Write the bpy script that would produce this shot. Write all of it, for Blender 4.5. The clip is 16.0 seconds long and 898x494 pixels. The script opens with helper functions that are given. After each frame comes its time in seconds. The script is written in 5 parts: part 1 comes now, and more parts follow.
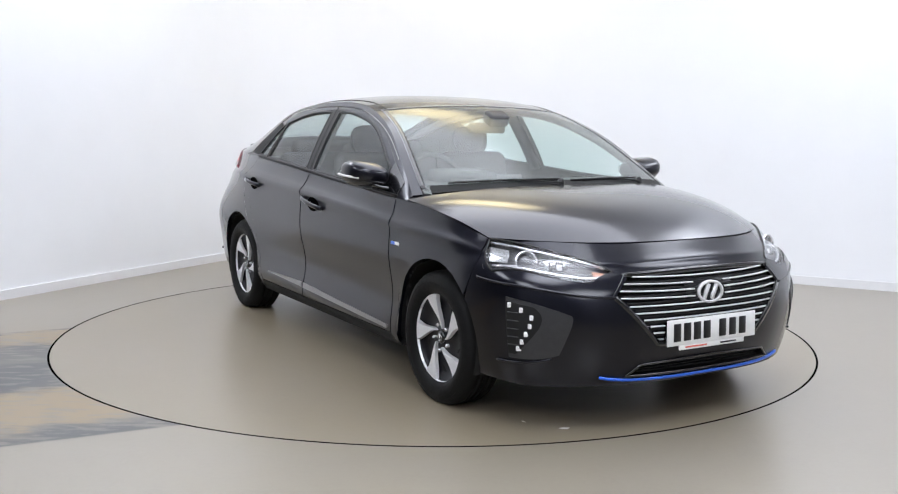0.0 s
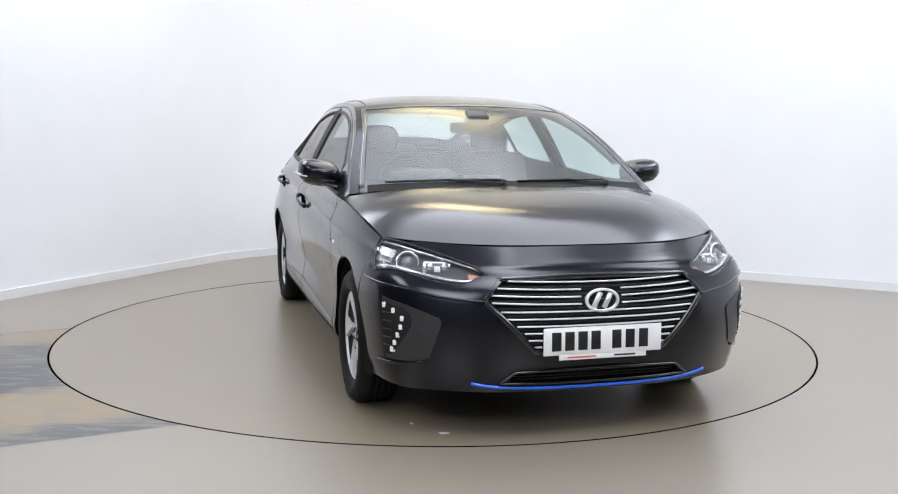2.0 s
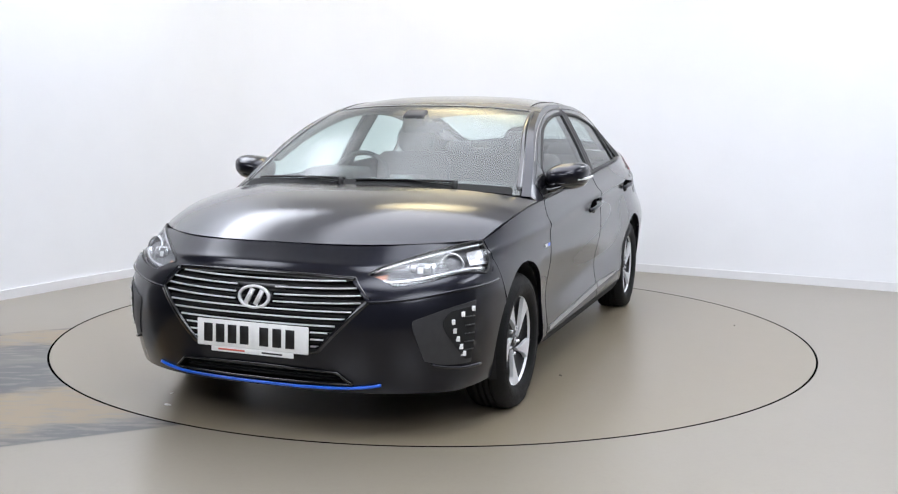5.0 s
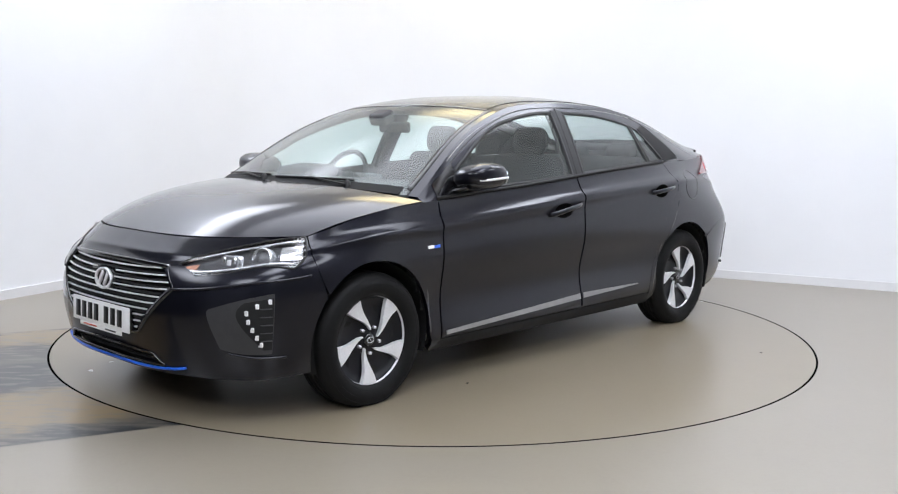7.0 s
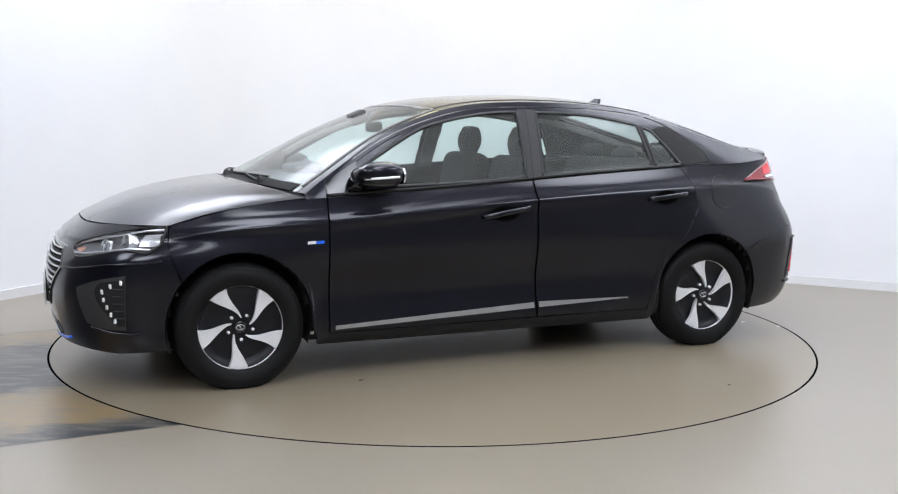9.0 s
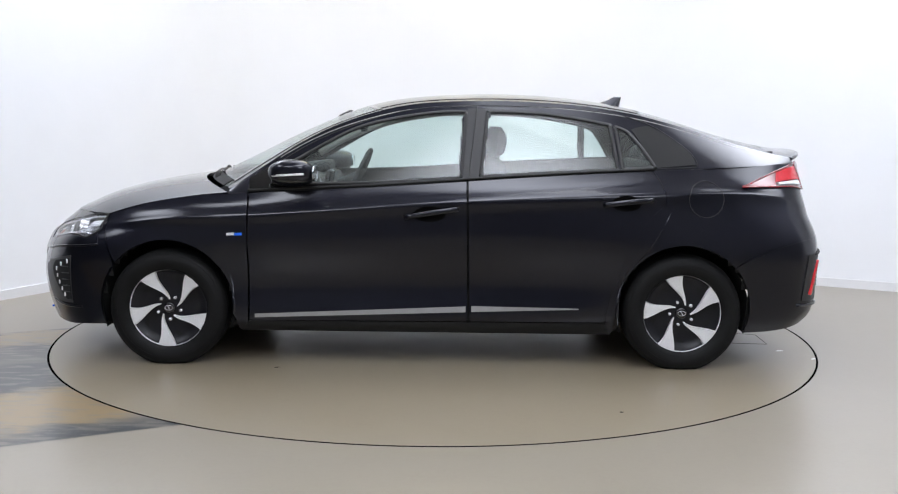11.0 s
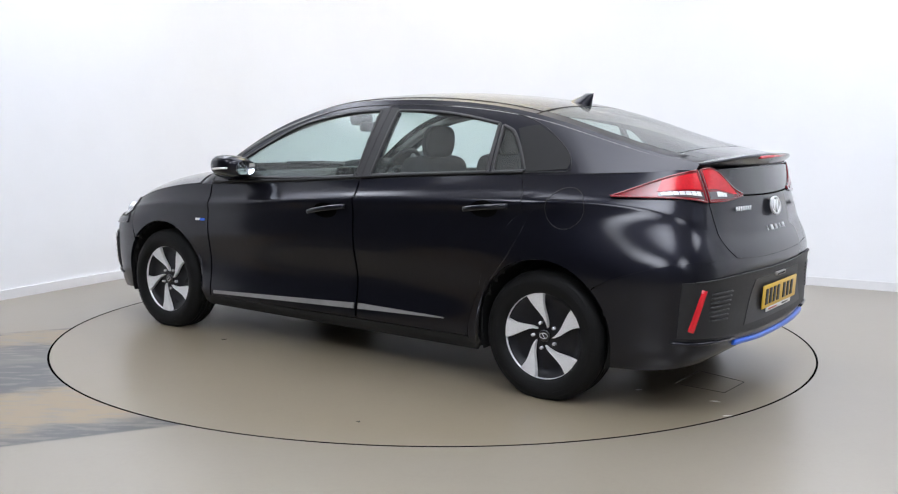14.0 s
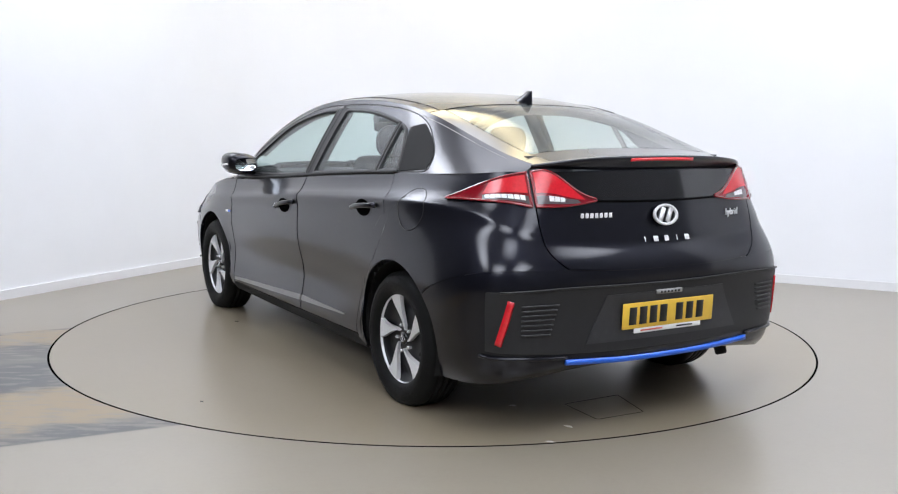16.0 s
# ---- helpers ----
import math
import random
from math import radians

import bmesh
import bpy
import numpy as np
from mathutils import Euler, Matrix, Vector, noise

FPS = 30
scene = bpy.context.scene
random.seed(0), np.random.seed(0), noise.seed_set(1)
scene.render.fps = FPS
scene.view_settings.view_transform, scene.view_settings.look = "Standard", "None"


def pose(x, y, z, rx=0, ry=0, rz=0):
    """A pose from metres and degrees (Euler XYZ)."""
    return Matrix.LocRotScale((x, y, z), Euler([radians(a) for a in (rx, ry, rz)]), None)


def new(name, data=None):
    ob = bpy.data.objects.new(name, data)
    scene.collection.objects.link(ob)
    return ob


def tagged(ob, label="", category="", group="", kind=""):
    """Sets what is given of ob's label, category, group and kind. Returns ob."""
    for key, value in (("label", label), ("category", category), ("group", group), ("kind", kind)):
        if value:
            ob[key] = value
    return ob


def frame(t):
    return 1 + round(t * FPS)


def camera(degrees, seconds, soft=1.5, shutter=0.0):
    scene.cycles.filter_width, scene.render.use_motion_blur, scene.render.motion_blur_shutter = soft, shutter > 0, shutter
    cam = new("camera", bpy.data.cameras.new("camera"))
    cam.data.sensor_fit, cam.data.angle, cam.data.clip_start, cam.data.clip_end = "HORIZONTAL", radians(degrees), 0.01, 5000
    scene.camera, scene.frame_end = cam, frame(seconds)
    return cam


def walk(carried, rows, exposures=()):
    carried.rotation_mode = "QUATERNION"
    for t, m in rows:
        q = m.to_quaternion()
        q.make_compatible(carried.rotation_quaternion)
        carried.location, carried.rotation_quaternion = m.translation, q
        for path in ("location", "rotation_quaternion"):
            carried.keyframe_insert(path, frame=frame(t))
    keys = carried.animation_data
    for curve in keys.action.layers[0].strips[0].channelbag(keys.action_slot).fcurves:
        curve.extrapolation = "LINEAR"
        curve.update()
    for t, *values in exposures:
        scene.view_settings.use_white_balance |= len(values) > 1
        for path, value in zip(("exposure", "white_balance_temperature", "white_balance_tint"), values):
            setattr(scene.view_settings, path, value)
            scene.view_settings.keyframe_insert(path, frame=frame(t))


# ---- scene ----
cam = camera(49.68, 16.0, soft=1.15)
EYE = pose(0, -6.003, 1.2755, 90 - 7.153, 0, -0.792) @ pose(0, 0, 0, 0, 0, 0.574)
walk(cam, [(0, EYE), (16, EYE)], exposures=[(0, 0.87, 6350, 14.5), (16, 0.87, 6350, 14.5)])

# ---- world and light ----
world = bpy.data.worlds.new("world")
scene.world = world
world.use_nodes = True
world.node_tree.nodes["Background"].inputs[0].default_value = (0.75, 0.8, 0.9, 1)
world.node_tree.nodes["Background"].inputs[1].default_value = 0.02

# ---- materials ----


def mat(name, color, rough=0.5, metal=0.0, coat=0.0, vary=0.0, scale=30.0, bump=0.0, spec=0.5, rvary=0.0, trans=0.0, ior=1.45, emit=None, power=0.0):
    """A principled material with noise in colour, roughness and relief at two scales."""
    m = bpy.data.materials.new(name)
    m.use_nodes = True
    nt = m.node_tree
    p = nt.nodes["Principled BSDF"]
    p.inputs["Base Color"].default_value = (*color, 1)
    p.inputs["Roughness"].default_value = rough
    p.inputs["Metallic"].default_value = metal
    p.inputs["Coat Weight"].default_value = coat
    p.inputs["Coat Roughness"].default_value = 0.04
    p.inputs["Specular IOR Level"].default_value = spec
    p.inputs["Transmission Weight"].default_value = trans
    p.inputs["IOR"].default_value = ior
    if emit:
        p.inputs["Emission Color"].default_value = (*emit, 1)
        p.inputs["Emission Strength"].default_value = power
    if vary or bump or rvary:
        tc = nt.nodes.new("ShaderNodeTexCoord")
        n1, n2 = nt.nodes.new("ShaderNodeTexNoise"), nt.nodes.new("ShaderNodeTexNoise")
        for n, s in ((n1, scale), (n2, scale * 0.11)):
            n.inputs["Scale"].default_value, n.inputs["Detail"].default_value = s, 5
            nt.links.new(tc.outputs["Object"], n.inputs["Vector"])
        mix = nt.nodes.new("ShaderNodeMath")
        mix.operation = "ADD"
        nt.links.new(n1.outputs["Fac"], mix.inputs[0])
        nt.links.new(n2.outputs["Fac"], mix.inputs[1])
        half = nt.nodes.new("ShaderNodeMath")
        half.operation = "MULTIPLY"
        half.inputs[1].default_value = 0.5
        nt.links.new(mix.outputs[0], half.inputs[0])
        if vary:
            ramp = nt.nodes.new("ShaderNodeValToRGB")
            ramp.color_ramp.elements[0].position, ramp.color_ramp.elements[1].position = 0.35, 0.65
            ramp.color_ramp.elements[0].color = (*[c * (1 - vary) for c in color], 1)
            ramp.color_ramp.elements[1].color = (*[min(1, c * (1 + vary)) for c in color], 1)
            nt.links.new(half.outputs[0], ramp.inputs[0])
            nt.links.new(ramp.outputs[0], p.inputs["Base Color"])
        if rvary:
            mr = nt.nodes.new("ShaderNodeMapRange")
            mr.inputs[1].default_value, mr.inputs[2].default_value = 0.35, 0.65
            mr.inputs[3].default_value, mr.inputs[4].default_value = max(0, rough - rvary), rough + rvary
            nt.links.new(half.outputs[0], mr.inputs[0])
            nt.links.new(mr.outputs[0], p.inputs["Roughness"])
        if bump:
            b = nt.nodes.new("ShaderNodeBump")
            b.inputs["Strength"].default_value, b.inputs["Distance"].default_value = bump, 0.002
            nt.links.new(n1.outputs["Fac"], b.inputs["Height"])
            nt.links.new(b.outputs[0], p.inputs["Normal"])
    return m


def glass_mat(name, tint, gloss=0.0, floor_gloss=0.06, haze=0.0):
    """Thin glazing: tinted clear pane with a mirror-like outer face and an even pale haze painted in for dust and
    reflected ceiling.
    """
    m = bpy.data.materials.new(name)
    m.use_nodes = True
    nt = m.node_tree
    for n in list(nt.nodes):
        nt.nodes.remove(n)
    out = nt.nodes.new("ShaderNodeOutputMaterial")
    t, g, mix, lw, pw, sc = (nt.nodes.new("ShaderNode" + k) for k in ("BsdfTransparent", "BsdfGlossy", "MixShader", "LayerWeight", "Math", "Math"))
    t.inputs[0].default_value = (*tint, 1)
    g.inputs["Roughness"].default_value = 0.01 + gloss
    lw.inputs[0].default_value = 0.5
    pw.operation, sc.operation = "POWER", "MULTIPLY_ADD"
    pw.inputs[1].default_value = 5.0
    sc.inputs[1].default_value, sc.inputs[2].default_value = 0.92, floor_gloss
    nt.links.new(lw.outputs["Facing"], pw.inputs[0])
    nt.links.new(pw.outputs[0], sc.inputs[0])
    nt.links.new(sc.outputs[0], mix.inputs[0])
    clear = t.outputs[0]
    if haze:
        # pale diffuse colour mixed in for thin dust and the ceiling's reflected haze
        dust, veil = nt.nodes.new("ShaderNodeBsdfDiffuse"), nt.nodes.new("ShaderNodeMixShader")
        dust.inputs[0].default_value = (0.78, 0.82, 0.79, 1)
        veil.inputs[0].default_value = haze
        nt.links.new(clear, veil.inputs[1])
        nt.links.new(dust.outputs[0], veil.inputs[2])
        clear = veil.outputs[0]
    nt.links.new(clear, mix.inputs[1])
    nt.links.new(g.outputs[0], mix.inputs[2])
    nt.links.new(mix.outputs[0], out.inputs[0])
    return m


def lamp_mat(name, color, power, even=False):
    """A lamp's opal diffuser, its glow faded towards its rim to soften its reflections."""
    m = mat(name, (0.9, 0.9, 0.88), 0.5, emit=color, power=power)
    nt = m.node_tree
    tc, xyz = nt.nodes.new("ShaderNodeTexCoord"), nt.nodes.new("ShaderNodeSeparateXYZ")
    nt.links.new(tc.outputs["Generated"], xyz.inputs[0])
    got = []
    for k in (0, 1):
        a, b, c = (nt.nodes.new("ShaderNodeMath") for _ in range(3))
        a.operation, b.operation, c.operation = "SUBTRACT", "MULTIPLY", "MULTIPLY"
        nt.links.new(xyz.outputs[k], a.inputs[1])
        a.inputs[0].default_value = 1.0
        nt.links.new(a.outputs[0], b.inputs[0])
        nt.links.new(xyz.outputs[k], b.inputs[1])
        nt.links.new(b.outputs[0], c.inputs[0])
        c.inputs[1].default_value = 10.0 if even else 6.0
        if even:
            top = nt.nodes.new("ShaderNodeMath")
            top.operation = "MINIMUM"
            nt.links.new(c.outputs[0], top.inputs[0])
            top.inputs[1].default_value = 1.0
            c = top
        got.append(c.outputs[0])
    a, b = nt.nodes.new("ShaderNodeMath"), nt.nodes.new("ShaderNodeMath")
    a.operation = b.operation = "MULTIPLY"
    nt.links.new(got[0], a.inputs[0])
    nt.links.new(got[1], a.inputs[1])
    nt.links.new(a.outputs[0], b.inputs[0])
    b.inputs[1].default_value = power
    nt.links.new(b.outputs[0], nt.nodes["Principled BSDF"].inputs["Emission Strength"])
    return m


PAINT = mat("black_blue_paint", (0.0070, 0.0074, 0.0130), 0.40, metal=0.75, coat=1.0, vary=0.08, scale=25, spec=0.2)
PAINT.node_tree.nodes["Principled BSDF"].inputs["Coat Roughness"].default_value = 0.11
PAINT.node_tree.nodes["Principled BSDF"].inputs["Coat IOR"].default_value = 1.42
INNER = mat("inner_black", (0.006, 0.006, 0.006), 0.8, vary=0.2, scale=20)
GLOSS = mat("gloss_black_trim", (0.006, 0.006, 0.007), 0.12, coat=0.6, vary=0.2, scale=60)
PLASTIC = mat("grained_plastic", (0.014, 0.014, 0.015), 0.5, vary=0.2, scale=400, bump=0.15, rvary=0.05)
GREYPL = mat("dark_grey_plastic", (0.030, 0.030, 0.032), 0.42, vary=0.15, scale=300, bump=0.1)
RUBBER = mat("tyre_rubber", (0.006, 0.006, 0.006), 0.6, spec=0.2, vary=0.3, scale=60, bump=0.2, rvary=0.1)
SEAL = mat("rubber_seal", (0.006, 0.006, 0.006), 0.45, vary=0.1, scale=100)
GAP = mat("dark_gap", (0.003, 0.003, 0.003), 0.9, spec=0.0, vary=0.2, scale=30)
ALLOY = mat("machined_alloy", (0.74, 0.74, 0.75), 0.40, metal=0.35, vary=0.08, scale=120, rvary=0.05)
DARKWHEEL = mat("dark_wheel_paint", (0.008, 0.008, 0.010), 0.35, metal=0.0, spec=0.3, vary=0.15, scale=80)
CHROME = mat("chrome", (0.80, 0.80, 0.82), 0.18, metal=0.7, vary=0.05, scale=200)
SATIN = mat("satin_silver", (0.27, 0.265, 0.26), 0.42, metal=0.3, vary=0.1, scale=150)
BLUE = mat("bright_blue_trim", (0.015, 0.13, 0.72), 0.3, metal=0.1, coat=0.5, vary=0.1, scale=100)
REDLENS = mat("red_lens", (0.62, 0.012, 0.022), 0.2, coat=0.6, vary=0.12, scale=90)
REDDEEP = mat("deep_red_lens", (0.20, 0.004, 0.010), 0.1, coat=1.0, vary=0.12, scale=90)
WHITELENS = mat("clear_lamp_lens", (0.82, 0.82, 0.82), 0.15, metal=0.0, coat=1.0, vary=0.2, scale=140)
AMBER = mat("amber_lens", (0.62, 0.30, 0.20), 0.2, coat=1.0, vary=0.1, scale=90)
LAMPSILVER = mat("lamp_reflector", (0.75, 0.76, 0.78), 0.2, metal=0.75, vary=0.15, scale=60)
LAMPGREY = mat("lamp_bezel_grey", (0.10, 0.10, 0.105), 0.3, metal=0.2, vary=0.15, scale=60)
BEAM = mat("projector_glass", (0.16, 0.16, 0.17), 0.06, coat=1.0, vary=0.1, scale=40)
SMOKED = mat("smoked_lens", (0.10, 0.075, 0.08), 0.12, coat=1.0, vary=0.1, scale=60)
PLATEW = mat("white_plate", (0.78, 0.78, 0.76), 0.35, vary=0.04, scale=40)
PLATEY = mat("yellow_plate", (0.72, 0.46, 0.05), 0.35, vary=0.05, scale=40)
INK = mat("black_print", (0.008, 0.008, 0.008), 0.4, vary=0.1, scale=50)
REDINK = mat("red_print", (0.6, 0.12, 0.08), 0.4, vary=0.1, scale=50)
FABRIC = mat("charcoal_seat_fabric", (0.022, 0.023, 0.026), 0.9, vary=0.2, scale=60, bump=0.05)
DASH = mat("dashboard_plastic", (0.018, 0.019, 0.021), 0.6, vary=0.15, scale=300, bump=0.1)
LINING = mat("grey_headlining", (0.32, 0.31, 0.29), 0.9, vary=0.1, scale=200)
GLASS = glass_mat("green_tinted_glass", (0.80, 0.90, 0.88), 0.0, 0.055, 0.055)
SCREEN = glass_mat("windscreen_glass", (0.80, 0.92, 0.89), 0.13, 0.05, 0.10)
PRIVACY = glass_mat("rear_tinted_glass", (0.80, 0.89, 0.87), 0.05, 0.08, 0.10)
LENS = glass_mat("headlamp_lens", (0.92, 0.93, 0.94))
WALLW = mat("white_wall_paint", (0.79, 0.80, 0.82), 0.6, vary=0.015, scale=3, bump=0.05)
SKIRTW = mat("skirting_paint", (0.72, 0.72, 0.73), 0.4, vary=0.03, scale=8)
CEIL = mat("ceiling_paint", (0.72, 0.72, 0.71), 0.8, vary=0.03, scale=3)
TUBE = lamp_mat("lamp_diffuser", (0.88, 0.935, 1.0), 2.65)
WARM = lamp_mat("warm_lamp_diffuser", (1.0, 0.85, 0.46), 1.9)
SOFTBOX = lamp_mat("soft_fill_diffuser", (0.88, 0.935, 1.0), 2.7)
# glow of the added panel that stands in for a bright ceiling
DIM = lamp_mat("bonnet_fill_glow", (0.88, 0.93, 1.0), 1.9, True)
GREYWALL = mat("dark_grey_end_wall", (0.15, 0.15, 0.155), 0.8, vary=0.05, scale=3)
MIRROR = mat("mirror_silver", (0.62, 0.66, 0.70), 0.03, metal=1.0)
DARKWALL = mat("dark_curtain", (0.012, 0.012, 0.013), 0.9, vary=0.3, scale=4)

# ---- mesh helpers ----


def part(name, data, material, parent=None, label="", smooth=True):
    """Links vertices and faces, or a bmesh, as one mesh object under its thing."""
    me = bpy.data.meshes.new(name)
    if isinstance(data, tuple):
        me.from_pydata([tuple(map(float, v)) for v in data[0]], [], data[1])
    else:
        data.to_mesh(me)
        data.free()
    me.materials.append(material)
    if smooth:
        me.polygons.foreach_set("use_smooth", [True] * len(me.polygons))
    me.update()
    ob = new(name, me)
    if parent:
        ob.parent = parent
    if label:
        ob["label"] = label
    return ob


def mirrored(data):
    v, f = data
    return [(p[0], -p[1], p[2]) for p in v], [tuple(reversed(q)) for q in f]


def join(*many):
    v, f = [], []
    for a, b in many:
        k = len(v)
        v += [tuple(p) for p in a]
        f += [tuple(i + k for i in q) for q in b]
    return v, f


def moved(data, m):
    return [tuple(m @ Vector(p)) for p in data[0]], data[1]


def bevel_box(sx, sy, sz, r=0.01, seg=2, m=Matrix()):
    bm = bmesh.new()
    bmesh.ops.create_cube(bm, size=1, matrix=Matrix.Diagonal((sx, sy, sz, 1)))
    bmesh.ops.bevel(bm, geom=bm.edges[:], offset=r, segments=seg, affect="EDGES", profile=0.5)
    bm.transform(m)
    out = [tuple(v.co) for v in bm.verts], [tuple(v.index for v in f.verts) for f in bm.faces]
    bm.free()
    return out


def lathe(profile, n=48, close=False):
    """Turns a profile of (radius, along) about the y axis."""
    k = len(profile)
    v = [(r * math.cos(2 * math.pi * i / n), a, r * math.sin(2 * math.pi * i / n)) for i in range(n) for r, a in profile]
    f = []
    for i in range(n):
        for j in range(k - (0 if close else 1)):
            a, b = i * k + j, i * k + (j + 1) % k
            c, d = ((i + 1) % n) * k + (j + 1) % k, ((i + 1) % n) * k + j
            f.append((a, b, c, d))
    return v, f


def basis(n):
    """Weights of a natural cubic spline through n even knots."""
    A, R = np.eye(n), np.zeros((n, n))
    for i in range(1, n - 1):
        A[i, i - 1:i + 2] = 1, 4, 1
        R[i, i - 1:i + 2] = 6, -12, 6
    D2 = np.linalg.solve(A, R)

    def weights(t):
        t = np.asarray(t, float)
        i = np.clip(np.floor(t).astype(int), 0, n - 2)
        b = t - i
        a = 1 - b
        I = np.eye(n)
        return a[:, None] * I[i] + b[:, None] * I[i + 1] + ((a ** 3 - a) / 6)[:, None] * D2[i] + ((b ** 3 - b) / 6)[:, None] * D2[i + 1]
    return weights


def curve(pts, n, smooth=True):
    """n even points along a line through pts."""
    pts = np.array(pts, float)
    if len(pts) > 2 and smooth:
        pts = basis(len(pts))(np.linspace(0, len(pts) - 1, 24 * len(pts))) @ pts
    d = np.r_[0, np.cumsum(np.linalg.norm(np.diff(pts, axis=0), axis=1))]
    t = np.linspace(0, d[-1], n)
    return np.stack([np.interp(t, d, pts[:, k]) for k in range(pts.shape[1])], 1)


def coons(b, t, l, r):
    """Fills four border lines (b and t from left to right, l and r from bottom to top)."""
    n, m = len(b), len(l)
    s, w = np.linspace(0, 1, n)[None, :, None], np.linspace(0, 1, m)[:, None, None]
    return ((1 - w) * b[None] + w * t[None] + (1 - s) * l[:, None] + s * r[:, None]
            - (1 - s) * (1 - w) * b[0] - s * (1 - w) * b[-1] - (1 - s) * w * t[0] - s * w * t[-1])


class Skin:
    """A smooth surface of two parameters."""

    def __init__(self, fn, ulo, uhi, vlo, vhi):
        self.fn, self.box = fn, (ulo, uhi, vlo, vhi)
        U, V = np.meshgrid(np.linspace(ulo, uhi, 90), np.linspace(vlo, vhi, 40))
        self.seed = np.stack([U.ravel(), V.ravel()], 1)
        self.seedp = fn(self.seed[:, 0], self.seed[:, 1])

    def inv(self, pts, w=(1, 1, 1)):
        """Parameters of the surface's points nearest to pts, coordinates weighted by w."""
        pts, w = np.array(pts, float).reshape(-1, 3), np.array(w, float)
        d = (((self.seedp[None] - pts[:, None]) * w) ** 2).sum(2)
        uv = self.seed[d.argmin(1)].copy()
        for _ in range(12):
            p, e = self.fn(uv[:, 0], uv[:, 1]), 1e-4
            du = (self.fn(uv[:, 0] + e, uv[:, 1]) - p) / e * w
            dv = (self.fn(uv[:, 0], uv[:, 1] + e) - p) / e * w
            r = (pts - p) * w
            a, b, c = (du * du).sum(1) + 1e-8, (du * dv).sum(1), (dv * dv).sum(1) + 1e-8
            x, y = (du * r).sum(1), (dv * r).sum(1)
            det = a * c - b * b + 1e-12
            uv += np.clip(np.stack([(c * x - b * y) / det, (a * y - b * x) / det], 1), -0.4, 0.4)
            uv[:, 0] = np.clip(uv[:, 0], self.box[0], self.box[1])
            uv[:, 1] = np.clip(uv[:, 1], self.box[2] - 0.05, self.box[3] + 0.05)
        return uv

    def side(self, xz):
        return self.inv([(x, 0.85, z) for x, z in xz], (1, 0.02, 1))

    def face(self, yz, x):
        return self.inv([(x, y, z) for y, z in yz], (0.05, 1, 1))

    def at(self, uv, off=0.0):
        uv = np.asarray(uv, float)
        sh = uv.shape[:-1]
        q = uv.reshape(-1, 2)
        p = self.fn(q[:, 0], q[:, 1])
        if np.any(off):
            p = p + self.normal(q) * np.asarray(off, float).reshape(-1, 1)
        return p.reshape(*sh, 3)

    def normal(self, q):
        q = np.asarray(q, float).reshape(-1, 2)
        e = 2e-3
        n = np.cross(self.fn(q[:, 0] + e, q[:, 1]) - self.fn(q[:, 0] - e, q[:, 1]), self.fn(q[:, 0], q[:, 1] + e) - self.fn(q[:, 0], q[:, 1] - e))
        n /= np.linalg.norm(n, axis=1)[:, None] + 1e-12
        p = self.fn(q[:, 0], q[:, 1])
        out = p - np.array((0, 0, 0.55))
        out[:, 0] *= np.where(np.abs(p[:, 0]) > 1.7, 1.0, 0.1)
        return n * np.where((n * out).sum(1) < 0, -1, 1)[:, None]


def inside(poly, q):
    poly, q = np.array(poly), np.array(q)
    c = np.zeros(len(q), bool)
    for i in range(len(poly)):
        (x1, y1), (x2, y2) = poly[i - 1], poly[i]
        hit = (y1 > q[:, 1]) != (y2 > q[:, 1])
        with np.errstate(divide="ignore", invalid="ignore"):
            c ^= hit & (q[:, 0] < (x2 - x1) * (q[:, 1] - y1) / (y2 - y1) + x1)
    return c


